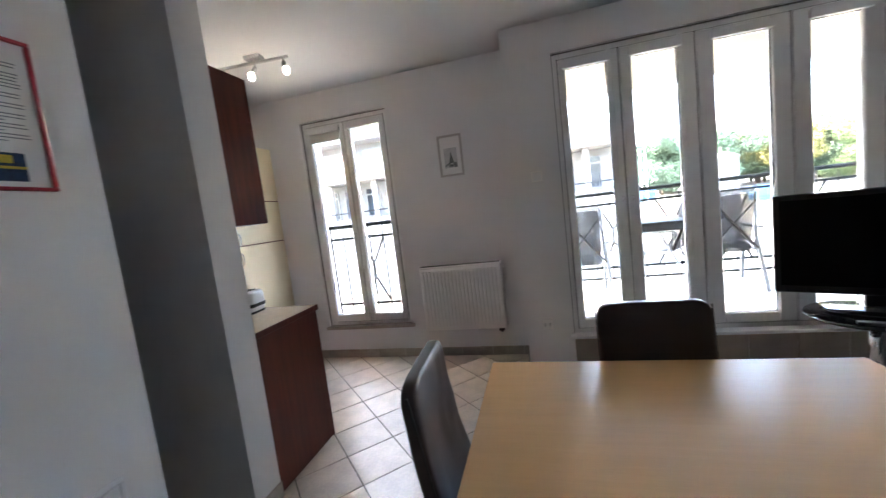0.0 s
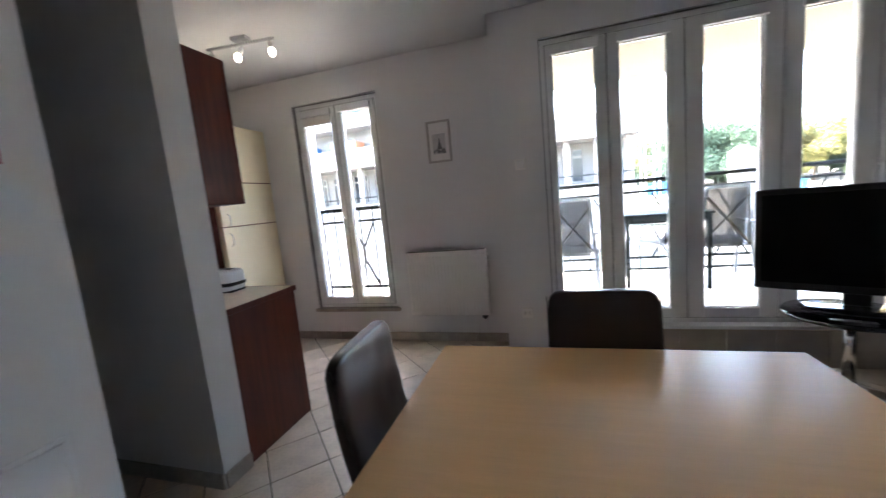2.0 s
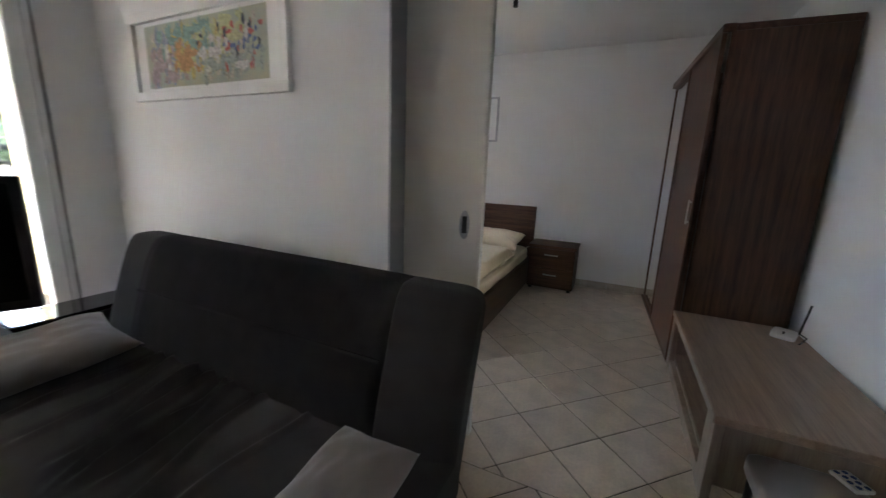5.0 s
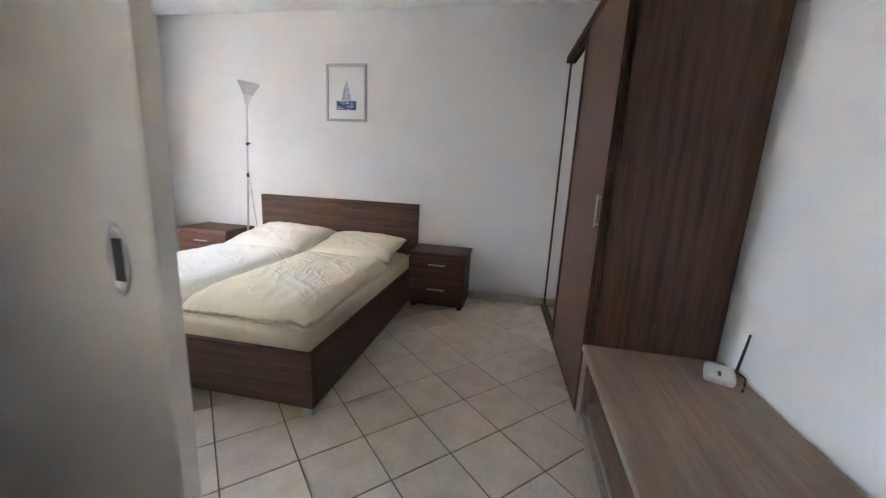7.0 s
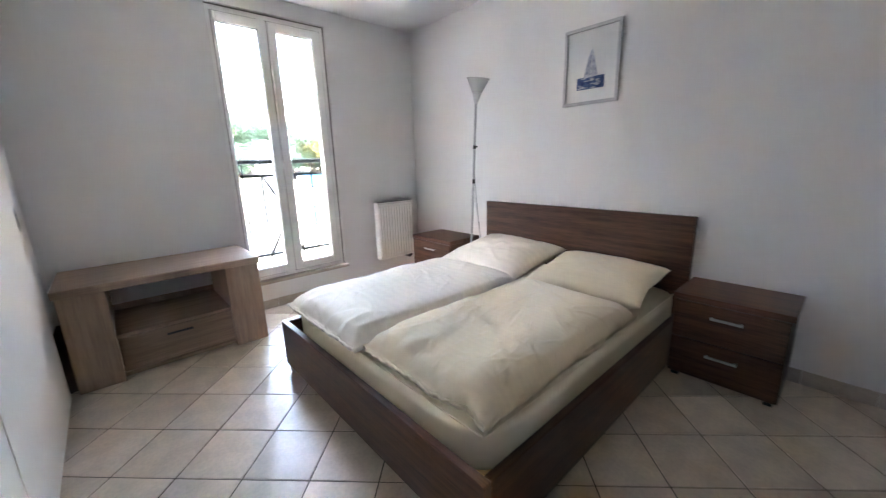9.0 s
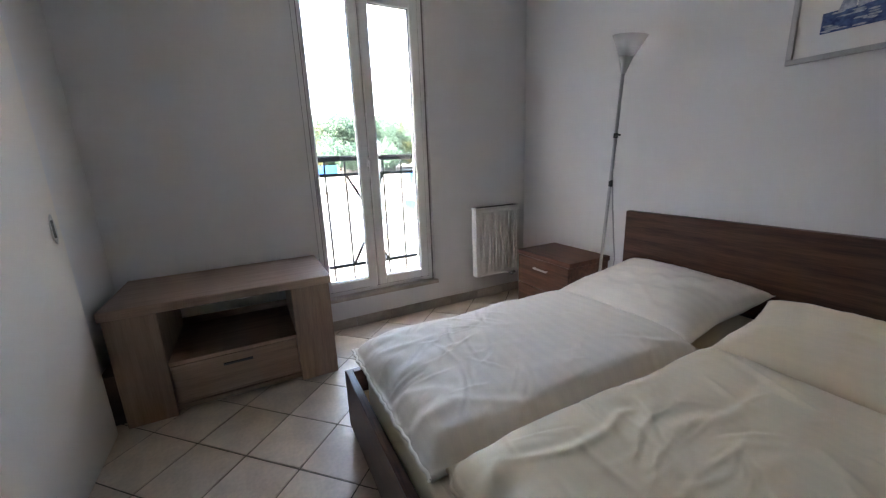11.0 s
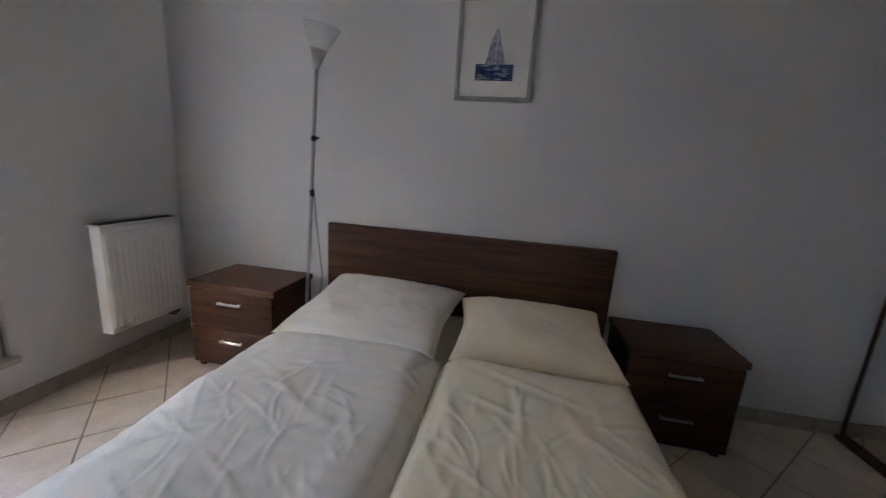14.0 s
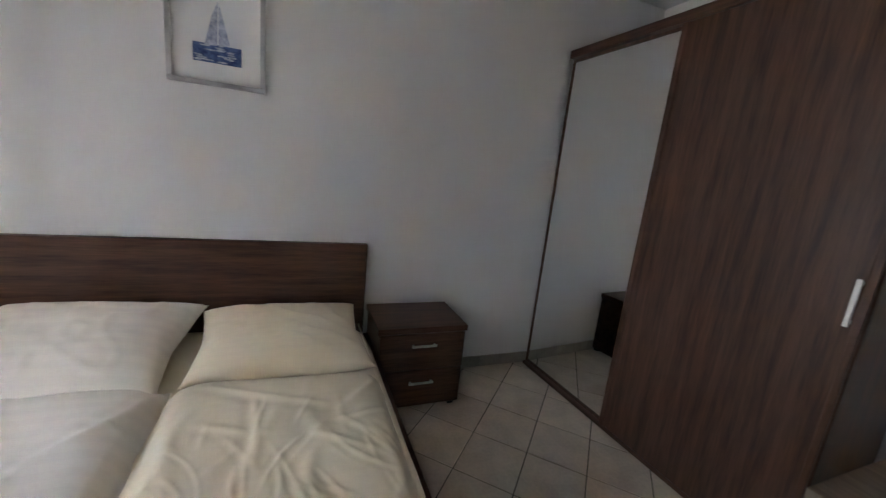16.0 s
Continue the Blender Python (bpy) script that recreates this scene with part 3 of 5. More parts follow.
def leaning_back(a, b, r0, r1, n=26, ring_n=40):
    """A padded leaning slab along y from a to b, with a rounded shoulder at either end if asked."""
    bm = bmesh.new()
    rings = []
    for i in range(n + 1):
        y = a + (b - a) * i / n
        s = 1.0
        for on, end in ((r0, a), (r1, b)):
            d = abs(y - end)
            if on and d < 0.11:
                s = min(s, (1 - (1 - d / 0.11) ** 2.6) ** 0.45)
            elif not on and d < 0.012:
                s = min(s, 0.97 + 0.03 * d / 0.012)
        ring_v = []
        for j in range(ring_n):
            an = 2 * math.pi * j / ring_n
            cx, cz = math.cos(an), math.sin(an)
            q = (abs(cx) ** 5 + abs(cz) ** 5) ** -0.2
            x, z = cx * q * 0.095, cz * q * 0.313
            k = (z + 0.313) / 0.626
            puff = 0.006 * noise.noise(Vector((y * 4, z * 5, 1.0)))
            zz = z if z < 0 else z * (0.86 + 0.14 * s) - 0.0
            ring_v.append(bm.verts.new((0.69 + (x + puff) * max(s, 0.35) + 0.155 * k + 0.03 * k * k, y, 0.638 + zz)))
        rings.append(ring_v)
    for p, q in zip(rings, rings[1:]):
        for j in range(ring_n):
            f = bm.faces.new((p[j], p[(j + 1) % ring_n], q[(j + 1) % ring_n], q[j]))
            f.smooth = True
    bm.faces.new(rings[0])
    bm.faces.new(rings[-1])
    return bm


def sofa():
    y0, y1 = 0.37, 2.43
    cy, L = (y0 + y1) / 2, y1 - y0
    t = thing("sofa_bed", "charcoal fabric click-clack sofa bed without arms", "sofa", pose(2.1, cy, 0))

    def folds(x, y):
        w = 0.0
        for k, (py, amp, slant) in enumerate(((0.50, 0.016, 0.10), (0.36, 0.020, 0.22), (0.20, 0.030, 0.26), (0.13, 0.024, 0.30), (0.02, 0.030, 0.26), (-0.06, 0.018, 0.20), (-0.22, 0.016, 0.12), (-0.42, 0.010, 0.05))):
            bend = y - py + slant * (0.25 - x) + 0.03 * math.sin(9 * x + k * 1.7)
            reach = max(0.0, min(1.0, (x + 0.34 - 0.03 * (k % 3)) / 0.2)) * max(0.0, min(1.0, (0.33 - x) / 0.08))
            w += 1.5 * amp * reach * (math.exp(-(bend / 0.016) ** 2) - 0.7 * math.exp(-((bend - 0.032) / 0.022) ** 2))
        return w - 0.012 * math.exp(-((y - 0.1) / 0.5) ** 2 - (x / 0.25) ** 2)
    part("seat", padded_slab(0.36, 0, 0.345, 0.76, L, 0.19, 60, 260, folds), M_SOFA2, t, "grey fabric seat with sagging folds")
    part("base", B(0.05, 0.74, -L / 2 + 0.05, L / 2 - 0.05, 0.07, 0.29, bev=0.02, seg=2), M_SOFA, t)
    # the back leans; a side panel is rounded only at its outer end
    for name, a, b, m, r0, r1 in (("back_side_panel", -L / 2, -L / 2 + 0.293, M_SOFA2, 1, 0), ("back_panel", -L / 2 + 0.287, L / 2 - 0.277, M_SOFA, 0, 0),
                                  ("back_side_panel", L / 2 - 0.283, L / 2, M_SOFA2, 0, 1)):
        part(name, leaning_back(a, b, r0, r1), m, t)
    bm = bmesh.new()
    bar(bm, (0.682, -L / 2 + 0.30, 0.70), (0.682, L / 2 - 0.29, 0.70), 0.006, 0.012)
    part("seam", bm, M_SOFA, t, "stitched seam across the back")
    for y in (-L / 2 + 0.12, L / 2 - 0.12):
        for x in (0.1, 0.7):
            part("foot", R((x, y, 0), (x, y, 0.08), 0.025), M_BLACK, t)
    return t


sofa()


def cushion(name, m, w, d, h, material, label, category="cushion", seed=0.0, group=""):
    """A stuffed cushion with pinched corners and a piped seam."""
    t = thing(name, label, category, m, group)
    n = 48
    bm = bmesh.new()
    grid = {}
    for side in (1, -1):
        for i in range(n + 1):
            for j in range(n + 1):
                u, v = 2 * i / n - 1, 2 * j / n - 1
                edge = (1 - abs(u) ** 3.4) * (1 - abs(v) ** 3.4)
                z = side * h / 2 * max(edge, 0) ** 0.5
                pin = 1 - 0.10 * (1 - abs(u * v)) * 0.5
                k = noise.noise(Vector((u * 1.6 + seed, v * 1.6, side))) * 0.10 + noise.noise(Vector((u * 4 + seed, v * 4, side * 2))) * 0.05
                z *= 1 + k * 1.6
                if name == "pillow" and edge > 0:
                    fold = (1 - abs(noise.noise(Vector((u * 1.3 + v * 0.7 + seed, v * 2.6 - u * 1.2, seed + 3.0))))) ** 9
                    fine = (1 - abs(noise.noise(Vector((u * 3.0 + seed, v * 4.6 + u * 2.0, seed + 6.0))))) ** 7
                    z += side * edge ** 0.5 * (0.009 * fold + 0.002 * fine)
                x = u * w / 2 * (1 - 0.05 * (1 - v * v)) * pin
                y = v * d / 2 * (1 - 0.05 * (1 - u * u)) * pin
                border = i in (0, n) or j in (0, n)
                key = (i, j) if border else (i, j, side)
                if key not in grid:
                    grid[key] = bm.verts.new((x, y, 0 if border else z))
        for i in range(n):
            for j in range(n):
                vs = []
                for a, b in ((i, j), (i + 1, j), (i + 1, j + 1), (i, j + 1)):
                    vs.append(grid[(a, b)] if a in (0, n) or b in (0, n) else grid[(a, b, side)])
                try:
                    f = bm.faces.new(vs)
                    f.smooth = True
                except ValueError:
                    pass
    part("cover", bm, material, t)
    return t


cushion("cushion", pose(2.41, 2.165, 0.515, 5, -4, -6), 0.57, 0.47, 0.13, M_CUSHION, "taupe velour cushion lying flat on the sofa seat", group="sofa cushions")
cushion("cushion", pose(2.40, 0.568, 0.495, 2, -4, 3), 0.54, 0.275, 0.16, M_CUSHION, "taupe velour cushion propped at the end of the sofa", seed=4, group="sofa cushions")


def tv_set():
    a = -27.5
    t = thing("television", "black flat-screen television on a round swivel foot", "television", pose(2.137, 2.745, 0.512, 0, 0, a))
    W, z0, z1 = 0.94, 0.092, 0.738
    part("case", B(-W / 2, W / 2, 0.003, 0.075, z0, z1, bev=0.012, seg=2), M_BLACK, t)
    part("screen", B(-W / 2 + 0.035, W / 2 - 0.035, -0.002, 0.004, z0 + 0.05, z1 - 0.035), M_SCREEN, t, "switched-off dark screen")
    part("neck", B(-0.06, 0.06, 0.02, 0.06, 0.015, z0 + 0.02, bev=0.008), M_BLACK, t)
    bm = lathe([(0.001, 0.0), (0.26, 0.0), (0.262, 0.006), (0.24, 0.013), (0.001, 0.018)])
    bmesh.ops.scale(bm, vec=(1, 0.62, 1), verts=bm.verts)
    part("foot", bm, M_SMOKED, t, "glossy black oval foot")
    return t


def tv_stand():
    t = thing("tv_stand", "round black glass pedestal table with chrome trumpet foot", "side table", pose(2.075, 2.69, 0))
    part("base", lathe([(0.001, 0.0), (0.215, 0.0), (0.217, 0.008), (0.19, 0.02), (0.11, 0.035), (0.05, 0.06), (0.032, 0.10), (0.030, 0.12)]), M_CHROME, t, "chrome trumpet base")
    part("column", R((0, 0, 0.10), (0, 0, 0.488), 0.029, n=20), M_CHROME, t)
    bm = lathe([(0.001, 0.488), (0.306, 0.488), (0.31, 0.494), (0.306, 0.502), (0.001, 0.502)], 40)
    bmesh.ops.translate(bm, vec=(0.02, 0.04, 0), verts=bm.verts)
    part("top", bm, M_SMOKED, t, "black glass top")
    part("socket", lathe([(0.03, 0.462), (0.09, 0.478), (0.09, 0.487), (0.001, 0.487)]), M_CHROME, t)
    return t


tv_set()
tv_stand()
rc = thing("remote_control", "slim black remote control lying on the glass stand", "remote control", pose(1.98, 2.52, 0.503, 0, 0, -25))
part("case", B(-0.09, 0.09, -0.022, 0.022, 0, 0.02, bev=0.006, seg=2), M_BLACK, rc)
bm = bmesh.new()
for i in range(5):
    for j in range(3):
        box(bm, -0.07 + i * 0.022, -0.058 + i * 0.022, -0.014 + j * 0.011, -0.007 + j * 0.011, 0.02, 0.022)
part("buttons", bm, M_INK, rc)
sb = thing("side_cabinet", "low black cabinet in the corner behind the sofa", "cabinet", pose(2.70, 2.59, 0))
part("body", B(-0.27, 0.27, -0.115, 0.115, 0.02, 0.53, bev=0.006), M_BLACK, sb)
part("top", B(-0.28, 0.28, -0.125, 0.125, 0.531, 0.555, bev=0.006, seg=2), M_SMOKED, sb)
for x in (-0.24, 0.24):
    for y in (-0.09, 0.09):
        part("foot", R((x, y, 0), (x, y, 0.022), 0.02), M_BLACK, sb)


def radiator(name_label, x0, x1, y_front, z0, z1, y_wall, flutes):
    """A steel panel radiator on the wall at y_wall, facing -y."""
    t = thing("radiator", name_label, "radiator", pose((x0 + x1) / 2, y_front, 0))
    w = x1 - x0
    bm = B(-w / 2, w / 2, 0.012, 0.085, z0, z1, bev=0.006)
    part("panel", bm, M_RAD, t)
    step = w / (flutes + 0.5)
    for i in range(flutes):
        x = -w / 2 + step * (i + 0.75)
        part("flute", B(x - step * 0.36, x + step * 0.36, 0.004, 0.016, z0 + 0.035, z1 - 0.035, bev=0.005, seg=2), M_RAD, t)
    bm = B(-w / 2 - 0.003, w / 2 + 0.003, 0.008, 0.09, z1 + 0.0005, z1 + 0.012)
    part("top_grille", bm, M_RAD, t)
    bm = bmesh.new()
    for i in range(int(w / 0.018) - 1):
        box(bm, -w / 2 + 0.012 + i * 0.018, -w / 2 + 0.025 + i * 0.018, 0.014, 0.086, z1 + 0.0125, z1 + 0.014)
    part("grille_slots", bm, M_GASKET, t)
    for x in (-w / 2 + 0.12, w / 2 - 0.12):
        part("bracket", B(x - 0.02, x + 0.02, 0.085, y_wall - y_front - 0.001, z0 + 0.05, z1 - 0.05), M_RAD, t)
    bm = R((w / 2 - 0.05, 0.05, z0 - 0.045), (w / 2 - 0.05, 0.05, z0 + 0.005), 0.011)
    rod(bm, (w / 2 - 0.05, 0.05, z0 - 0.04), (w / 2 - 0.05, y_wall - y_front - 0.001, z0 - 0.04), 0.009)
    box(bm, w / 2 - 0.075, w / 2 - 0.025, 0.03, 0.07, z0 - 0.03, z0 - 0.004, bev=0.004)
    part("valve", bm, M_GASKET, t, "small dark valve and pipe")
    part("plug", R((w / 2, 0.05, z1 - 0.04), (w / 2 + 0.02, 0.05, z1 - 0.04), 0.014), M_RAD, t)
    return t


radiator("white steel panel radiator on the wall below a picture", -0.925, -0.15, 3.35, 0.285, 0.895, Y_KIT, 22)


def framed_picture(m, w, h, frame_w, label, frame_mat, mount=0.0, depth=0.02, paint=None):
    """Hangs on a wall: local x across, z up, -y out of the wall."""
    t = thing("picture", label, "picture", m)
    bm = bmesh.new()
    for a in ((-w / 2, w / 2, h / 2 - frame_w, h / 2), (-w / 2, w / 2, -h / 2, -h / 2 + frame_w), (-w / 2, -w / 2 + frame_w, -h / 2 + frame_w, h / 2 - frame_w), (w / 2 - frame_w, w / 2, -h / 2 + frame_w, h / 2 - frame_w)):
        box(bm, a[0], a[1], -depth, -0.001, a[2], a[3], bev=min(0.004, frame_w / 4), seg=2)
    part("frame", bm, frame_mat, t)
    part("mount", B(-w / 2 + frame_w * 0.8, w / 2 - frame_w * 0.8, -0.008, -0.002, -h / 2 + frame_w * 0.8, h / 2 - frame_w * 0.8), M_PAPER, t, "white paper mount")
    if paint:
        paint(t)
    return t


def blob(bm, x, z, rx, rz, y, n=9, rough=0.3):
    """A flat painted stroke with an uneven rim."""
    vs = []
    for i in range(n):
        a = 2 * math.pi * i / n
        k = 1 + random.uniform(-rough, rough)
        vs.append(bm.verts.new((x + rx * k * math.cos(a), y, z + rz * k * math.sin(a))))
    bm.faces.new(vs)


def paint_lighthouse(t):
    bm = B(-0.06, 0.06, -0.0095, -0.0085, -0.11, 0.07)
    part("print", bm, mat("grey_watercolour", (0.60, 0.60, 0.58, 1), 0.9, vary=0.5, scale=22, bump=0, dark=(0.46, 0.47, 0.47, 1)), t, "pale grey watercolour of a boat")
    bm = bmesh.new()
    for k in range(14):
        blob(bm, random.uniform(-0.05, 0.05), random.uniform(-0.105, -0.07), 0.016, 0.007, -0.0102 - k * 0.0001)
    vs = [bm.verts.new(c) for c in ((-0.02, -0.012, -0.07), (0.03, -0.012, -0.07), (0.005, -0.012, 0.04))]
    bm.faces.new(vs)
    part("brushwork", bm, M_GREYWASH, t)["kind"] = "stuff"


framed_picture(pose(-0.51, Y_KIT, 1.917), 0.225, 0.375, 0.018, "small pale picture of a sailing boat in a grey frame", M_GREYFRAME, paint=paint_lighthouse)


def paint_meadow(t):
    w, h = 0.98, 0.325
    part("print", B(-w / 2, w / 2, -0.0095, -0.0085, -h / 2, h / 2), mat("canvas_ground", (0.50, 0.47, 0.32, 1), 0.9, vary=0.5, scale=9, bump=0.1, dark=(0.36, 0.42, 0.38, 1)), t, "colourful abstract painting")
    # colour, count, and the stretch of the canvas it keeps to (0..1 across, 0..1 up)
    strokes = (((0.66, 0.60, 0.50), 40, 0.0, 1.0, 0.0, 1.0), ((0.34, 0.37, 0.46), 40, 0.0, 0.35, 0.0, 1.0), ((0.52, 0.40, 0.40), 34, 0.0, 0.4, 0.0, 0.6), ((0.64, 0.52, 0.20), 46, 0.2, 0.7, 0.1, 0.9), ((0.60, 0.62, 0.34), 46, 0.4, 0.85, 0.3, 1.0),
               ((0.30, 0.44, 0.40), 36, 0.1, 0.6, 0.5, 1.0), ((0.62, 0.34, 0.16), 20, 0.25, 0.5, 0.2, 0.7), ((0.42, 0.46, 0.42), 36, 0.45, 1.0, 0.0, 0.5),
               ((0.12, 0.17, 0.36), 18, 0.68, 1.0, 0.4, 0.75), ((0.55, 0.14, 0.12), 16, 0.7, 1.0, 0.1, 0.95), ((0.05, 0.06, 0.09), 12, 0.45, 1.0, 0.35, 0.95), ((0.72, 0.70, 0.66), 14, 0.15, 0.9, 0.1, 0.7))
    layer = 0
    for c, count, u0, u1, v0, v1 in strokes:
        bm = bmesh.new()
        for k in range(count):
            layer += 1
            x, z = (random.uniform(u0, u1) - 0.5) * (w - 0.07), (random.uniform(v0, v1) - 0.5) * (h - 0.06)
            tall = random.random() < 0.6
            small = 0.55 if c[0] < 0.2 or c[1] < 0.2 else 1.0
            blob(bm, x, z, random.uniform(0.010, 0.022 if tall else 0.045) * small, random.uniform(0.02, 0.05 if tall else 0.022) * small, -0.0098 - 0.00001 * layer, 9, 0.45)
        part("brushwork", bm, mat("pigment", c + (1,), 0.8, vary=0.5, scale=60, bump=0.1), t)["kind"] = "stuff"


framed_picture(pose(X_PIC, 2.062, 1.91, 0, 0, -90), 1.262, 0.465, 0.05, "wide colourful abstract painting in a white frame", M_WFRAME, depth=0.03, paint=paint_meadow)


def paint_boat(t):
    part("print", B(-0.10, 0.10, -0.0095, -0.0085, -0.15, 0.13), M_PAPER, t)
    part("sea", B(-0.105, 0.105, -0.0115, -0.0096, -0.16, -0.075), M_SEA, t, "blue brushed sea")
    for pts in (((-0.055, -0.08), (0.0, -0.08), (0.005, 0.12), (-0.02, 0.06)), ((0.005, -0.085), (0.055, -0.07), (0.03, 0.03), (0.008, 0.115))):
        bm = bmesh.new()
        bm.faces.new([bm.verts.new((x, -0.012, z)) for x, z in pts])
        part("sail", bm, M_SAIL, t, "pale blue painted sail")
    bm = bmesh.new()
    for k in range(20):
        blob(bm, random.uniform(-0.09, 0.09), random.uniform(-0.155, -0.08), 0.02, 0.004, -0.0125 - k * 0.0001)
    part("brushwork", bm, M_SAIL, t)["kind"] = "stuff"


framed_picture(pose(X_BACK, 1.708, 1.988, 0, 0, -90), 0.43, 0.54, 0.024, "watercolour of a sailing ship in a silver frame", M_SILVER, depth=0.022, paint=paint_boat)


def notice():
    t = thing("notice", "printed house rules in a thin red frame", "notice", pose(-0.94, 0.578, 1.752, 0, 0, 90))
    w, h, f = 0.250, 0.352, 0.009
    bm = bmesh.new()
    for a in ((-w / 2, w / 2, h / 2 - f, h / 2), (-w / 2, w / 2, -h / 2, -h / 2 + f), (-w / 2, -w / 2 + f, -h / 2 + f, h / 2 - f), (w / 2 - f, w / 2, -h / 2 + f, h / 2 - f)):
        box(bm, a[0], a[1], -0.014, -0.001, a[2], a[3], bev=0.003, seg=2)
    part("frame", bm, M_RED, t, "red plastic frame")
    part("paper", B(-w / 2 + f * 0.7, w / 2 - f * 0.7, -0.006, -0.002, -h / 2 + f * 0.7, h / 2 - f * 0.7), M_PAPER, t, "white printed sheet")
    for i in range(24):
        z = h / 2 - 0.058 - i * 0.0078
        x1 = w / 2 - 0.028 - (random.uniform(0.0, 0.06) if i % 3 == 2 else random.uniform(0, 0.01))
        part("text_line", B(-w / 2 + 0.035, x1, -0.0072, -0.0062, z - 0.0011, z + 0.0011), M_INK, t)
    part("heading", B(-0.06, 0.05, -0.0072, -0.0062, h / 2 - 0.042, h / 2 - 0.036), M_INK, t)
    part("photo", B(-0.025, 0.075, -0.0072, -0.0062, -h / 2 + 0.022, -h / 2 + 0.087), M_NAVY, t, "dark blue printed advert")
    part("photo_stripe", B(-0.025, 0.075, -0.0082, -0.0073, -h / 2 + 0.05, -h / 2 + 0.056), M_YELLOW, t)
    part("photo_label", B(0.015, 0.052, -0.0082, -0.0073, -h / 2 + 0.063, -h / 2 + 0.081), M_YELLOW, t)
    return t


notice()
fb = thing("fuse_box", "white metal fuse box door with a black lock", "fuse box", pose(-0.94, 0.505, 0.50, 0, 0, 90))
part("frame", box(box(box(B(-0.2, 0.205, -0.006, -0.001, 0.295, 0.31, bev=0.002), -0.2, 0.205, -0.006, -0.001, -0.31, -0.295, bev=0.002), 0.19, 0.205, -0.006, -0.001, -0.295, 0.295, bev=0.002), -0.2, -0.185, -0.006, -0.001, -0.295, 0.295, bev=0.002), M_WHITE_PL, fb)
fdoor = part("door", B(-0.182, 0.187, -0.009, -0.001, -0.292, 0.292, bev=0.002), M_WHITE_PL, fb)
part("lock", R((0.03, -0.012, 0.225), (0.03, -0.008, 0.225), 0.011, n=16), M_BLACK, fdoor, "round black lock")

for nm, lab, x, z, k in (("wall_socket", "white double wall socket by the balcony door", 0.213, 0.40, 1), ("light_switch", "white light switch beside the balcony door", 0.235, 1.60, 0)):
    t = thing(nm, lab, "socket" if k else "switch", pose(x, Y_BAL, z))
    part("plate", B(-0.042, 0.042, -0.011, -0.001, -0.042, 0.042, bev=0.004, seg=2), M_RAD, t)
    if k:
        for dx in (-0.019, 0.019):
            o = part("outlet", R((dx, -0.013, 0), (dx, -0.0105, 0), 0.017, n=16), M_WFRAME, t)
            for dz in (-0.008, 0.008):
                part("pin_hole", R((dx, -0.0136, dz), (dx, -0.0125, dz), 0.003, n=8), M_BLACK, o)
    else:
        part("rocker", B(-0.03, 0.03, -0.016, -0.0105, -0.03, 0.03, bev=0.003), M_WHITE_PL, t)

# ---- kitchen things ----
base = thing("kitchen_base_unit", "kitchen base unit with dark red mahogany end panel", "cabinet", pose(-1.262, 1.585, 0))
part("end_panel", B(-0.018, 0.0, 0.0, 0.555, 0.0, 0.868, bev=0.002), M_MAHOG, base, "dark red mahogany laminate end panel")
part("body", B(-1.62, -0.019, 0.0, 0.53, 0.10, 0.867), M_CREAM, base)
part("kickboard", B(-1.62, -0.019, 0.0, 0.48, 0.0, 0.099), M_MAHOG, base)
for i in range(3):
    d = part("door", B(-0.02 - 0.53 * (i + 1) + 0.003, -0.022 - 0.53 * i, 0.531, 0.549, 0.105, 0.862, bev=0.002), M_MAHOG, base)
    part("handle", R((-0.08 - 0.53 * i, 0.572, 0.70), (-0.08 - 0.53 * i, 0.572, 0.84), 0.005), M_CHROME, d)
top = thing("worktop", "speckled beige kitchen worktop with dark red edging", "worktop", pose(-1.255, 1.585, 0.87))
part("slab", B(-1.63, -0.0045, 0.0, 0.56, 0, 0.034), M_WORKTOP, top)
part("edging", box(B(-0.004, 0.004, 0.0, 0.568, 0, 0.0345, bev=0.002), -1.63, -0.0045, 0.5605, 0.568, 0, 0.0345, bev=0.002), M_MAHOG, top, "dark red edging strip")
up = thing("kitchen_wall_unit", "dark red mahogany kitchen wall unit hung above the worktop", "cabinet", pose(-1.35, 1.582, 1.47))
part("body", B(-1.55, 0.0, 0.0, 0.335, 0, 0.835, bev=0.002), M_MAHOG, up)
for i in range(3):
    d = part("door", B(-0.515 * (i + 1) + 0.003, -0.515 * i, 0.337, 0.355, 0.002, 0.833, bev=0.002), M_MAHOG, up)
    part("handle", R((-0.06 - 0.515 * i, 0.375, 0.05), (-0.06 - 0.515 * i, 0.375, 0.19), 0.005), M_CHROME, d)
tall = thing("tall_kitchen_unit", "tall cream kitchen housing unit with bow handles", "cabinet", pose(-2.43, 2.74, 0))
part("body", B(-0.5, 0.0, 0.0, 0.695, 0.08, 2.27, bev=0.002), M_CREAM, tall)
part("kickboard", B(-0.5, -0.03, 0.0, 0.695, 0, 0.079), M_MAHOG, tall)
for z0, z1 in ((0.09, 1.315), (1.325, 1.725), (1.735, 2.265)):
    d = part("door", B(0.001, 0.02, 0.003, 0.692, z0, z1, bev=0.003), M_CREAM, tall)
    hz = 1.20 if z0 < 1 else (1.38 if z0 < 1.5 else 1.80)
    bm = bmesh.new()
    pts = [(0.02, 0.07, hz - 0.06), (0.045, 0.07, hz - 0.04), (0.05, 0.07, hz), (0.045, 0.07, hz + 0.04), (0.02, 0.07, hz + 0.06)]
    for a, b in zip(pts, pts[1:]):
        rod(bm, a, b, 0.005)
    part("handle", bm, M_CHROME, d, "bowed chrome handle")
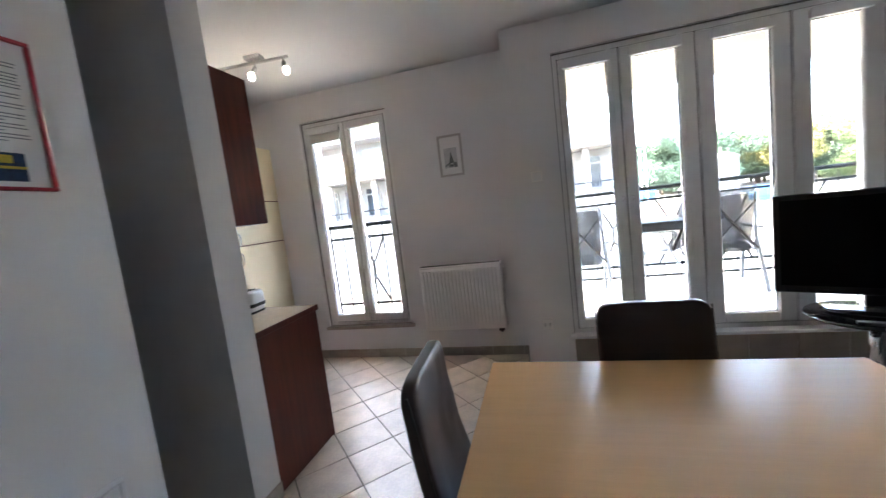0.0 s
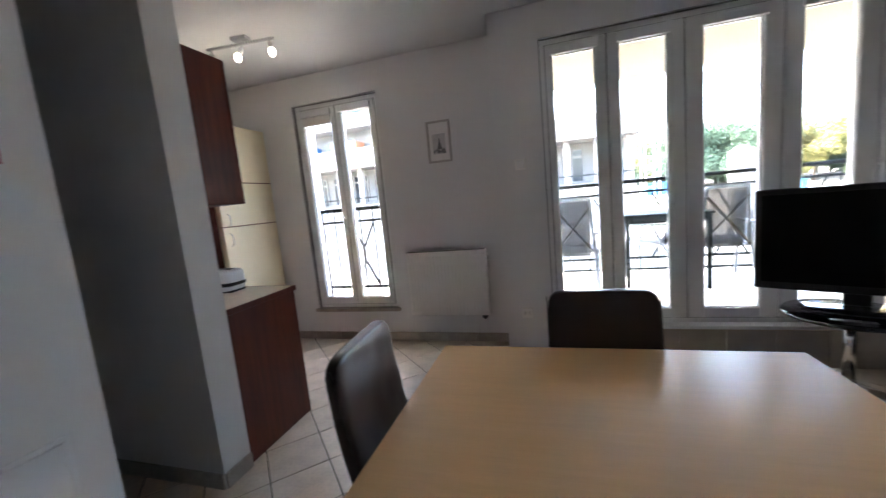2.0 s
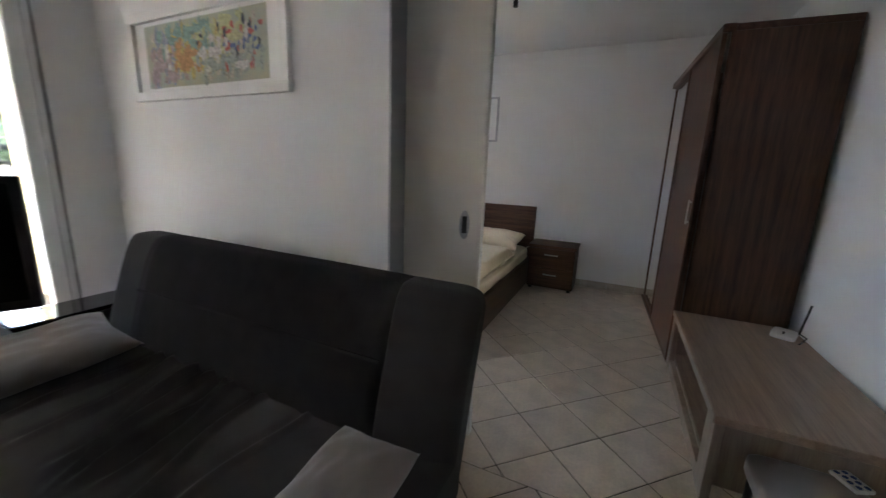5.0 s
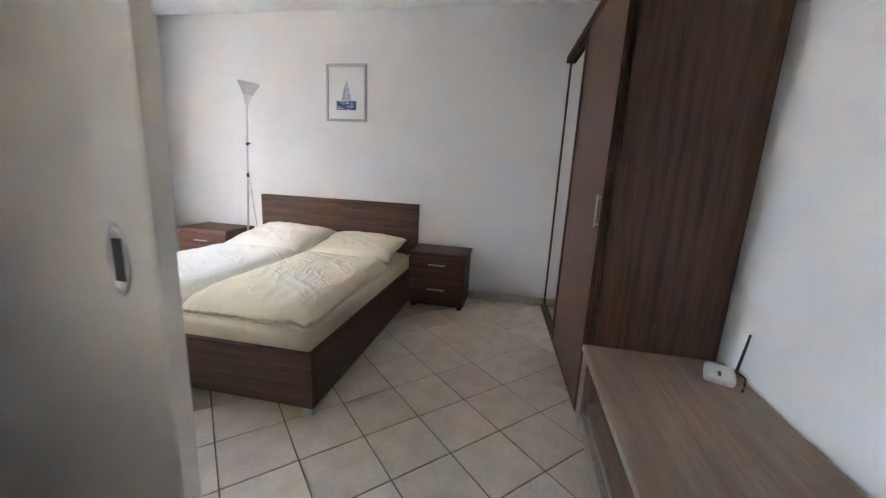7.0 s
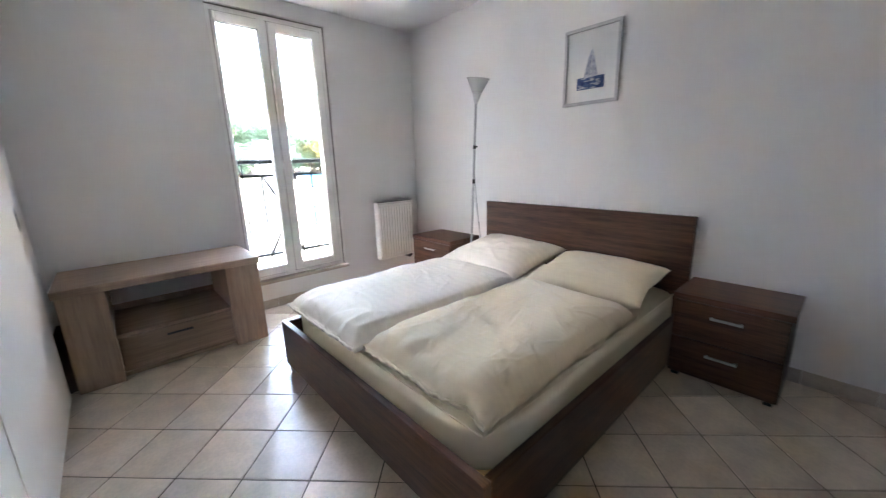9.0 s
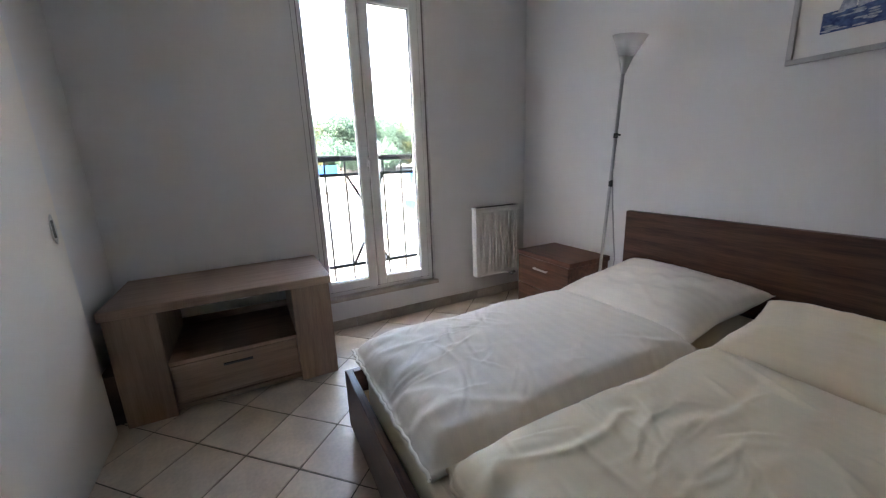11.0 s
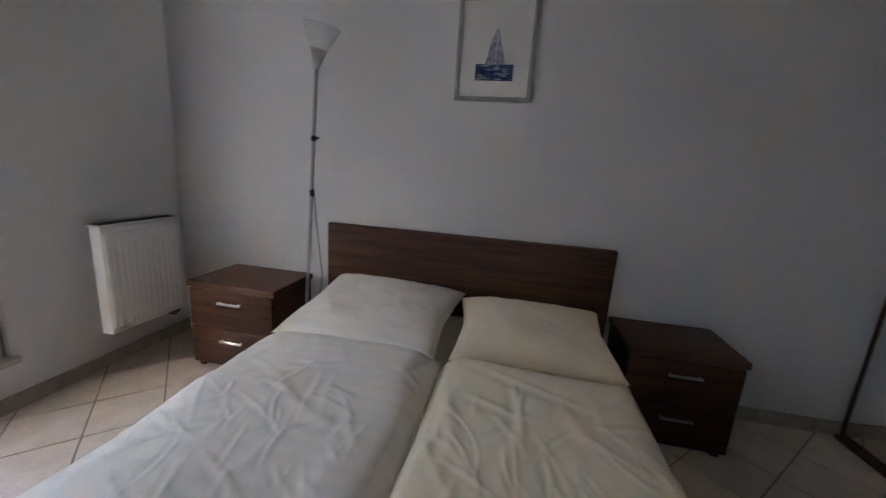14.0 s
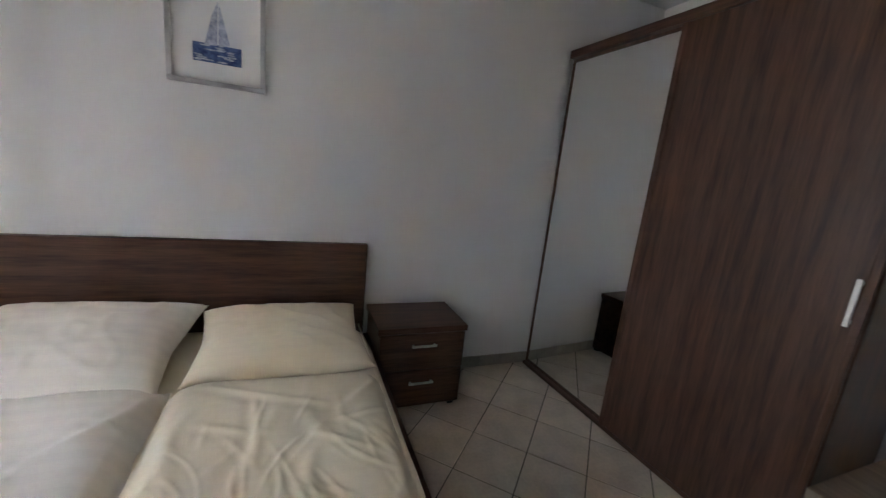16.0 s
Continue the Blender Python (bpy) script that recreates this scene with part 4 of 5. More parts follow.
for z in (1.3155, 1.7255):
    part("gap_strip", B(0.001, 0.016, 0.003, 0.692, z, z + 0.009), M_MAHOG, tall, "dark red strip between the doors")
wb = thing("kitchen_corner_unit", "dark red mahogany kitchen unit in the far corner", "cabinet", pose(-2.44, 2.16, 0))
part("body", B(-0.5, 0.0, 0.002, 0.575, 0.0, 0.868), M_MAHOG, wb)
part("backsplash", B(-0.5, -0.48, 0.002, 0.575, 0.90, 1.47), M_MAHOG, wb, "dark red splashback panel")
part("side_panel", B(-0.48, -0.02, 0.555, 0.575, 0.905, 1.95), M_MAHOG, wb)
part("top", B(-0.5, 0.01, 0.002, 0.575, 0.87, 0.904), M_WORKTOP, wb)
to = thing("toaster", "small white toaster with a black band on the worktop", "toaster", pose(-1.73, 2.02, 0.9045, 0, 0, 4))
part("body", soft_block(0, 0, 0.078, 0.27, 0.16, 0.148, p=6, n=8), M_WHITE_PL, to)
part("band", soft_block(0, 0, 0.055, 0.274, 0.164, 0.03, p=8, n=6), M_BLACK, to, "black band round the body")
part("slot", B(-0.10, 0.10, -0.03, -0.01, 0.149, 0.1535), M_BLACK, to)
part("slot", B(-0.10, 0.10, 0.01, 0.03, 0.149, 0.1535), M_BLACK, to)
part("base", B(-0.125, 0.125, -0.065, 0.065, 0.0, 0.016, bev=0.004), M_BLACK, to)

tl = thing("track_light", "three-spot brushed metal ceiling light, switched on", "ceiling light", pose(-1.735, 2.545, H, 0, 0, 6))
part("canopy", B(-0.065, 0.065, -0.035, 0.035, -0.028, -0.001, bev=0.004), M_ALU, tl)
part("rail", B(-0.30, 0.27, -0.011, 0.011, -0.058, -0.04, bev=0.003), M_STEEL, tl)
part("stem", R((0, 0, -0.04), (0, 0, -0.026), 0.008), M_STEEL, tl)
for x, tx, ty in ((-0.26, -0.03, 0.02), (0.0, -0.03, -0.02), (0.235, 0.015, -0.01)):
    sp = part("spot", R((x, 0, -0.058), (x, 0, -0.085), 0.006), M_STEEL, tl)
    rod_bm = R((x, 0, -0.082), (x + tx * 0.6, ty * 0.6, -0.125), 0.017, 0.020, n=16)
    part("holder", rod_bm, M_STEEL, sp)
    bm = bmesh.new()
    bmesh.ops.create_uvsphere(bm, u_segments=14, v_segments=8, radius=0.025)
    bmesh.ops.scale(bm, vec=(1, 1, 1.35), verts=bm.verts)
    for f in bm.faces:
        f.smooth = True
    bmesh.ops.translate(bm, vec=(x + tx, ty, -0.15), verts=bm.verts)
    part("bulb", bm, M_BULB, sp, "glowing warm white bulb")

# ---- bedroom things ----
for k, (y0, y1, xd, lab) in enumerate(((0.555, 1.545, 3.406, "cream sliding door panel with a metal pull, slid open"), (1.945, 3.22, 3.322, "cream sliding door panel slid along the bedroom wall"))):
    d = tagged(part("door_%d" % (k + 1), B(xd, xd + 0.036, y0, y1, 0.012, 2.19, bev=0.003), M_DOOR), lab, "sliding door", kind="structure")
    hy = y0 + 0.075 if k == 0 else y1 - 0.075
    for xs in (xd - 0.0015, xd + 0.0375):
        bm = lathe([(0.001, 0), (0.024, 0), (0.026, 0.0015), (0.021, 0.003), (0.019, 0.0012), (0.001, 0.0012)], 20)
        bmesh.ops.scale(bm, vec=(1, 2.6, 1), verts=bm.verts)
        bmesh.ops.rotate(bm, matrix=Matrix.Rotation(radians(-90 if xs < xd else 90), 3, "Y"), verts=bm.verts)
        bmesh.ops.rotate(bm, matrix=Matrix.Rotation(radians(90), 3, "X"), verts=bm.verts)
        bmesh.ops.translate(bm, vec=(xs, hy, 1.105), verts=bm.verts)
        part("door_handle", bm, M_STEEL, d, "recessed oval metal pull")
        part("pull_recess", B(xs - 0.002, xs + 0.002, hy - 0.012, hy + 0.012, 1.065, 1.145, bev=0.0015), M_GASKET, d)
    part("edge_strip", B(xd - 0.001, xd + 0.037, y0 - 0.006, y0 - 0.0005, 0.012, 2.19), M_DOOR, d)
structure("door_track", B(3.302, 3.456, 0.42, 3.40, 2.205, 2.26, bev=0.004), M_ALU, "aluminium sliding door track on the wall", "track")


def bed():
    x0, x1, y0, y1 = 4.425, 6.503, 0.88, 2.633
    t = thing("bed", "dark walnut double bed with a plain headboard", "bed", pose(x0, y0, 0))
    L, W = x1 - x0, y1 - y0
    part("foot_rail", B(0, 0.035, 0, W, 0.052, 0.354, bev=0.003), M_WALNUT_Y, t)
    for y in (0.0, W - 0.035):
        part("side_rail", B(0.036, L, y, y + 0.035, 0.052, 0.353, bev=0.003), M_WALNUT_X, t)
    part("headboard", B(L + 0.003, L + 0.050, 0.035, W + 0.065, 0.03, 0.935, bev=0.004), M_WALNUT_Y, t)
    part("slat_base", B(0.036, L, 0.036, W - 0.036, 0.20, 0.235), M_BEECH, t)
    for x in (0.012, L - 0.12):
        for y in (0.012, W - 0.072):
            part("foot", B(x, x + 0.07, y, y + 0.06, 0, 0.0515, bev=0.003), M_STEEL, t)
    m = thing("mattress", "mattress in a cream fitted sheet on the bed", "mattress", pose(x0 + 0.05, y0 + 0.045, 0.236))
    part("body", soft_block(1.0, (W - 0.09) / 2, 0.109, 2.0, W - 0.09, 0.218, p=10, n=24, wrinkle=0.003, freq=4), M_SHEET, m)
    hem = bmesh.new()
    for a, b in (((0.03, 0.03), (0.03, W - 0.12)), ((0.03, 0.03), (1.97, 0.03)), ((0.03, W - 0.12), (1.97, W - 0.12))):
        bar(hem, (a[0], a[1], 0.205), (b[0], b[1], 0.205), 0.007, 0.007)
    part("seam", hem, M_SHEET, m, "stitched edge seam of the sheet")
    return t


bed()


def duvet(cx, cy, z, lx, wy, material, label, seed):
    """A thick folded duvet: a quilted sheet with soft edges, long folds and fine wrinkles."""
    t = thing("duvet", label, "duvet", pose(cx, cy, z), "duvets")
    nx, ny = 230, 150
    bm = bmesh.new()
    rows = {}

    rr = random.Random(seed)
    creases = []
    for k in range(64):
        long = k < 16
        ang = rr.gauss(0.30 if seed < 5 else -0.22, 0.5 if long else 0.95)
        creases.append((rr.uniform(-lx * 0.48, lx * (0.42 if long else 0.28)), rr.uniform(-wy * 0.45, wy * 0.45), math.cos(ang), math.sin(ang),
                        rr.uniform(0.16, 0.38) if long else rr.uniform(0.05, 0.16), rr.uniform(0.014, 0.028) if long else rr.uniform(0.008, 0.015),
                        rr.uniform(0.004, 0.009) if long else rr.uniform(0.002, 0.0055), rr.uniform(-1.4, 1.4)))

    for k in range(60):
        ang = rr.gauss(0.45 if seed > 5 else 0.25, 0.4)
        creases.append((rr.uniform(-lx * 0.5, lx * 0.12), rr.uniform(-wy * 0.48, wy * 0.48), math.cos(ang), math.sin(ang), rr.uniform(0.05, 0.17), rr.uniform(0.0055, 0.010),
                        rr.uniform(0.002, 0.0048), rr.uniform(-2.0, 2.0)))

    def height(x, y):
        ex = max(0.0, 1 - ((abs(x) / (lx / 2)) ** 12))
        ey = max(0.0, 1 - ((abs(y) / (wy / 2)) ** 8))
        h = 0.115 * (ex * ey) ** 0.5
        h += 0.020 * noise.noise(Vector((x * 2.1 + seed, y * 2.6, seed))) + 0.007 * noise.noise(Vector((x * 5.2, y * 6.0 + seed, seed)))
        for cx0, cy0, ca, sa, half, wid, amp, bow in creases:
            amp *= 0.72
            dx, dy = x - cx0, y - cy0
            al = dx * ca + dy * sa
            if abs(al) < half:
                ac = -dx * sa + dy * ca + bow * al * al
                if abs(ac) < 4 * wid:
                    fade = (1 - (al / half) ** 2) ** 1.5
                    h += amp * fade * (math.exp(-(ac / wid) ** 2) - 0.55 * math.exp(-((ac - 1.9 * wid) / (1.3 * wid)) ** 2))
        foot = max(0.0, (-x - lx * 0.22) / (lx * 0.3))
        h += foot * 0.020 * noise.noise(Vector((x * 7, y * 14, seed)))
        return h * min(1, (ex * ey) ** 0.3 + 0.12)
    for side in (1, 0):
        for i in range(nx + 1):
            for j in range(ny + 1):
                u, v = 2 * i / nx - 1, 2 * j / ny - 1
                border = i in (0, nx) or j in (0, ny)
                key = (i, j) if border else (i, j, side)
                if key in rows:
                    continue
                x = u * lx / 2 + (0.045 * noise.noise(Vector((v * 2.2, seed, 1.0))) + 0.016 * noise.noise(Vector((v * 9, seed, u)))) * abs(u) ** 3
                y = v * wy / 2 + (0.022 * noise.noise(Vector((u * 2.5, seed + 3, 1.0))) + 0.008 * noise.noise(Vector((u * 9, seed + 3, v)))) * abs(v) ** 3
                zz = 0.022 if border else (max(0.03, height(x, y)) if side else 0.001)
                rows[key] = bm.verts.new((x, y, zz))
        for i in range(nx):
            for j in range(ny):
                vs = []
                for a, b in ((i, j), (i + 1, j), (i + 1, j + 1), (i, j + 1)):
                    vs.append(rows[(a, b)] if a in (0, nx) or b in (0, ny) else rows[(a, b, side)])
                try:
                    f = bm.faces.new(vs)
                    f.smooth = True
                except ValueError:
                    pass
    hem_line = [rows[(0, j)].co.copy() for j in range(ny + 1)]
    part("cover", bm, material, t)
    bm = bmesh.new()
    rim = []
    for j in range(ny + 1):
        c = hem_line[j]
        rim.append([bm.verts.new(c + Vector((0.007 * math.cos(q * 1.0472), 0, 0.007 * math.sin(q * 1.0472)))) for q in range(6)])
    for p, q in zip(rim, rim[1:]):
        for k in range(6):
            bm.faces.new((p[k], p[(k + 1) % 6], q[(k + 1) % 6], q[k])).smooth = True
    part("hem", bm, material, t, "piped duvet hem at the foot")
    return t


duvet(5.165, 1.362, 0.446, 1.29, 0.80, M_SATEEN, "cream sateen duvet, crumpled, on the bed's wardrobe side", 3)
duvet(5.145, 2.178, 0.446, 1.36, 0.85, M_SATEEN2, "ivory striped sateen duvet, crumpled, on the bed's window side", 8)
cushion("pillow", pose(6.10, 1.365, 0.543, 0, -8, 3), 0.60, 0.77, 0.185, M_SATEEN, "plump cream sateen pillow leaning at the headboard", "pillow", 2, "bed pillows")
cushion("pillow", pose(6.09, 2.18, 0.556, 0, -10, -4), 0.67, 0.83, 0.20, M_SATEEN2, "plump ivory sateen pillow leaning at the headboard", "pillow", 7, "bed pillows")


def nightstand(x0, y0, y1, label):
    t = thing("nightstand", label, "nightstand", pose(x0, (y0 + y1) / 2, 0), "nightstands")
    w, d = y1 - y0, X_BACK - 0.013 - x0
    part("top", B(-0.012, d, -w / 2, w / 2, 0.500, 0.535, bev=0.003), M_WALNUT_Y, t)
    part("body", B(0.008, d - 0.004, -w / 2 + 0.012, w / 2 - 0.012, 0.025, 0.4975, bev=0.002), M_WALNUT_Y, t)
    for z0, z1 in ((0.032, 0.262), (0.270, 0.494)):
        dr = part("drawer", B(-0.012, 0.0075, -w / 2 + 0.014, w / 2 - 0.014, z0, z1, bev=0.0025), M_WALNUT_Y, t)
        z = (z0 + z1) / 2 + 0.045
        bm = B(-0.036, -0.028, -0.075, 0.075, z - 0.007, z + 0.007, bev=0.002)
        for y in (-0.065, 0.065):
            box(bm, -0.029, -0.0125, y - 0.005, y + 0.005, z - 0.005, z + 0.005)
        part("handle", bm, M_STEEL, dr, "flat steel bar handle")
    for x in (0.01, d - 0.05):
        for y in (-w / 2 + 0.03, w / 2 - 0.07):
            part("foot", B(x, x + 0.04, y, y + 0.04, 0, 0.0245, bev=0.002), M_BLACK, t)
    return t


nightstand(6.15, 0.35, 0.895, "dark walnut two-drawer nightstand beside the wardrobe end of the bed")
nightstand(6.13, 2.83, 3.425, "dark walnut two-drawer nightstand below the radiator end of the wall").scale = (1, 1, 1.06)


def floor_lamp():
    t = thing("floor_lamp", "slim silver uplighter floor lamp with a frosted shade", "floor lamp", pose(6.33, 2.772, 0))
    part("base", lathe([(0.001, 0), (0.115, 0), (0.117, 0.012), (0.10, 0.02), (0.02, 0.028), (0.012, 0.05)]), M_SILVER, t)

    def at(z):
        return (0, -0.105 * (z - 0.03) / 1.8, z)
    part("pole", R(at(0.03), at(1.83), 0.0105, n=14), M_SILVER, t)
    part("joint", box(R(at(1.435), at(1.465), 0.0145, n=14), -0.01, 0.01, -0.115, -0.085, 1.447, 1.459, bev=0.003), M_BLACK, t, "black plastic collar with a hook")
    part("switch", B(-0.011, 0.011, -0.080, -0.056, 1.115, 1.16, bev=0.005), M_BLACK, t)
    tip = Matrix.Translation(at(1.83)) @ Matrix.Rotation(radians(9), 4, "X")
    bm = lathe([(0.011, -0.01), (0.015, 0.0), (0.046, 0.098), (0.044, 0.098), (0.012, 0.004)], 24)
    bmesh.ops.transform(bm, matrix=tip, verts=bm.verts)
    part("cup", bm, M_STEEL, t, "brushed steel cone")
    bm = lathe([(0.044, 0.09), (0.068, 0.14), (0.102, 0.205), (0.100, 0.206), (0.065, 0.143), (0.041, 0.093)], 28)
    bmesh.ops.transform(bm, matrix=tip, verts=bm.verts)
    part("shade", bm, M_SHADE, t, "frosted white bowl shade")
    bm = bmesh.new()
    pts = [Vector((0.012, -0.075, 1.45)), Vector((0.016, -0.058, 1.25)), Vector((0.012, -0.075, 1.12)), Vector((0.02, -0.085, 0.95)), Vector((0.03, -0.10, 0.75)), Vector((0.05, -0.105, 0.60)), Vector((0.07, -0.045, 0.3)), Vector((0.12, 0.02, 0.02))]
    for a, b in zip(pts, pts[1:]):
        rod(bm, a, b, 0.004, n=6)
    part("cable", bm, M_ALU, t, "thin hanging cable")
    return t


floor_lamp()
radiator("small white steel panel radiator on the window wall", 5.86, 6.34, 3.665, 0.28, 0.90, Y_BED, 13)


def wardrobe():
    x0, x1, yf, yb, z1 = 4.850, 6.535, -0.495, -1.125, 2.30
    t = thing("wardrobe", "dark walnut sliding-door wardrobe with one mirrored door", "wardrobe", pose(x0, yf, 0, 0, 0, 3.2))
    L, D = x1 - x0, yf - yb
    part("side_panel", B(0, 0.03, -D, -0.012, 0.0, z1 - 0.045, bev=0.002), M_WALNUT_Z, t)
    part("side_panel", B(L - 0.03, L, -D, -0.030, 0.0, z1 - 0.045, bev=0.002), M_WALNUT_Z, t)
    part("back_panel", B(0.031, L - 0.031, -D, -D + 0.01, 0.01, z1 - 0.05), M_WALNUT_Z, t)
    part("top_panel", B(0.0, L, -D, -0.035, z1 - 0.044, z1 - 0.004, bev=0.002), M_WALNUT_X, t)
    part("cornice", B(-0.004, L, -0.034, 0.038, z1 - 0.05, z1, bev=0.004), M_WALNUT_X, t)
    part("base", B(0.004, L - 0.004, -0.10, 0.028, 0.0, 0.022), M_WALNUT_X, t)
    part("shelf", B(0.031, L - 0.031, -D + 0.011, -0.12, z1 - 0.10, z1 - 0.08), M_WALNUT_X, t)
    part("centre_panel", B(L / 2 - 0.01, L / 2 + 0.01, -D + 0.011, -0.075, 0.023, z1 - 0.101), M_WALNUT_Z, t)
    mid = 5.75 - x0
    d = part("sliding_door", B(0.004, mid, 0.008, 0.026, 0.024, z1 - 0.052, bev=0.003), M_WALNUT_Z, t, "plain walnut sliding door")
    part("door_stile", B(mid - 0.028, mid + 0.002, 0.0265, 0.036, 0.024, z1 - 0.052, bev=0.002), M_WALNUT_Z, d)
    part("door_stile", B(-0.002, 0.022, 0.0265, 0.036, 0.024, z1 - 0.052, bev=0.002), M_WALNUT_Z, d)
    part("handle", box(box(B(0.026, 0.042, 0.046, 0.054, 1.04, 1.21, bev=0.002), 0.029, 0.039, 0.0265, 0.046, 1.05, 1.062), 0.029, 0.039, 0.0265, 0.046, 1.188, 1.20), M_STEEL, d, "vertical steel bar handle")
    d2 = part("sliding_door", B(mid - 0.03, L - 0.004, -0.032, -0.008, 0.024, z1 - 0.052, bev=0.002), M_WALNUT_Z, t)
    part("mirror", B(mid + 0.002, L - 0.016, -0.0075, -0.003, 0.040, z1 - 0.068), M_MIRROR, d2, "full-height mirror")
    part("mirror_frame", ring(mid - 0.02, L - 0.004, 0.024, z1 - 0.053, 0.013, 0.016, -0.0078, 0.006, 0.002), M_WALNUT_Z, d2)
    part("grip", B(mid + 0.006, mid + 0.016, 0.0, 0.010, 1.08, 1.20, bev=0.002), M_STEEL, d2, "slim steel door grip")
    return t


wardrobe()


lh = thing("lamp_holder", "bare black lamp holder hanging from the ceiling", "lamp holder", pose(4.93, 0.905, H))
part("ceiling_cap", lathe([(0.001, -0.022), (0.03, -0.02), (0.034, -0.001), (0.001, -0.001)], 18), M_WHITE_PL, lh)
part("cable", R((0, 0, -0.021), (0, 0, -0.085), 0.004, n=8), M_BLACK, lh)
part("socket", lathe([(0.001, -0.14), (0.019, -0.14), (0.019, -0.105), (0.011, -0.085), (0.001, -0.084)], 16), M_BLACK, lh, "black plastic bulb socket")


def tv_bench():
    x0, x1, yf, yb = 3.515, 4.843, -0.470, -1.132
    t = thing("desk_bench", "low grey-brown oak bench with an open shelf along the wall", "bench", pose(x0, yf, 0))
    L, D, z1 = x1 - x0, yf - yb, 0.417
    part("top", B(-0.004, L, -D, 0.004, z1 - 0.038, z1, bev=0.003), M_GREYOAK_X, t)
    part("front_edge", B(0.0, L, 0.0045, 0.008, z1 - 0.036, z1 - 0.002), M_GREYOAK_Z, t)
    part("leg_panel", B(0.0, 0.13, -0.035, 0.0, 0, z1 - 0.0385, bev=0.002), M_GREYOAK_Z, t)
    part("leg_panel", B(L - 0.10, L, -0.035, 0.0, 0, z1 - 0.0385, bev=0.002), M_GREYOAK_Z, t)
    part("end_panel", B(L - 0.03, L, -D, -0.036, 0, z1 - 0.0385, bev=0.002), M_GREYOAK_Z, t)
    part("partition", B(0.13, 0.15, -D, -0.036, 0.0, z1 - 0.0385, bev=0.002), M_GREYOAK_Z, t)
    part("shelf", B(0.151, L - 0.031, -D + 0.02, -0.036, 0.075, 0.10, bev=0.002), M_GREYOAK_X, t)
    part("kickboard", B(0.13, L - 0.10, -0.034, -0.004, 0.0, 0.073, bev=0.002), M_GREYOAK_Z, t)
    part("back", B(0.151, L - 0.031, -D, -D + 0.018, 0.10, z1 - 0.0385), M_GREYOAK_X, t)
    return t


tv_bench()
ro = thing("router", "white wireless router with one black aerial", "router", pose(4.67, -1.03, 0.4175, 0, 0, -24))
part("case", soft_block(0, 0, 0.016, 0.175, 0.12, 0.032, p=6, n=8), M_WHITE_PL, ro)
part("vent", B(-0.055, -0.005, -0.005, 0.008, 0.0315, 0.0335, bev=0.001), M_BLACK, ro)
part("aerial", R((0.05, -0.062, 0.02), (0.075, -0.085, 0.21), 0.007, 0.005), M_BLACK, ro, "black stick aerial")
bm = bmesh.new()
pts = [Vector((0.09, -0.03, 0.012)), Vector((0.11, -0.06, 0.01)), Vector((0.05, -0.10, 0.008)), Vector((-0.05, -0.09, 0.007)), Vector((-0.1, -0.08, 0.007))]
for a, b in zip(pts, pts[1:]):
    rod(bm, a, b, 0.004, n=6)
part("cable", bm, M_BLACK, ro)
st = thing("stool", "low upholstered pale stool stored under the bench end", "stool", pose(3.37, -0.77, 0))
part("seat", soft_block(0, 0, 0.235, 0.40, 0.36, 0.08, p=7, n=8), M_CUSHION, st)
for x in (-0.16, 0.16):
    for y in (-0.14, 0.14):
        part("leg", R((x, y, 0), (x, y, 0.21), 0.015), M_BLACK, st)


nk = thing("napkin", "folded white napkin with a blue pattern on the stool", "napkin", pose(3.525, -0.905, 0.2755, 0, 0, 24))
part("cloth", B(-0.05, 0.05, -0.035, 0.035, 0.0, 0.016, bev=0.005, seg=2), M_PAPER, nk)
for i in range(4):
    for j in range(2):
        bm = lathe([(0.001, 0.0162), (0.010, 0.0164), (0.001, 0.0172)], 8)
        bmesh.ops.translate(bm, vec=(-0.036 + i * 0.024, -0.018 + j * 0.03 + 0.008 * (i % 2), 0), verts=bm.verts)
        part("dot", bm, M_SEA, nk, "blue printed dot")


def tv_cabinet():
    x0, x1, yf, yb, z1 = 3.378, 4.508, 3.255, 3.855, 0.667
    t = thing("tv_cabinet", "light oak television cabinet with open niche and drawer", "cabinet", pose(x0, yf, 0))
    L, D = x1 - x0, yb - yf
    part("top", B(0, L, -0.012, D, z1 - 0.05, z1, bev=0.004), M_OAK_X, t)
    for a, b in ((0.012, 0.237), (L - 0.237, L - 0.012)):
        part("side_block", B(a, b, 0.0, D, 0.0, z1 - 0.0505, bev=0.004), M_OAK_Z, t)
    part("back", B(0.2375, L - 0.2375, D - 0.012, D, 0.10, 0.36), M_OAK_X, t)
    part("niche_shelf", B(0.2375, L - 0.2375, 0.012, D - 0.013, 0.295, 0.315), M_OAK_X, t)
    part("floor_board", B(0.2375, L - 0.2375, 0.02, D - 0.013, 0.057, 0.076), M_OAK_X, t)
    part("plinth", B(0.2375, L - 0.2375, 0.004, 0.03, 0.028, 0.056, bev=0.003), M_OAK_X, t)
    d = part("drawer", B(0.241, L - 0.241, 0.006, 0.026, 0.079, 0.292, bev=0.003), M_OAK_X, t)
    part("handle", B(L / 2 - 0.075, L / 2 + 0.075, -0.008, 0.0055, 0.235, 0.247, bev=0.002), M_GASKET, d, "thin dark bar handle")
    return t


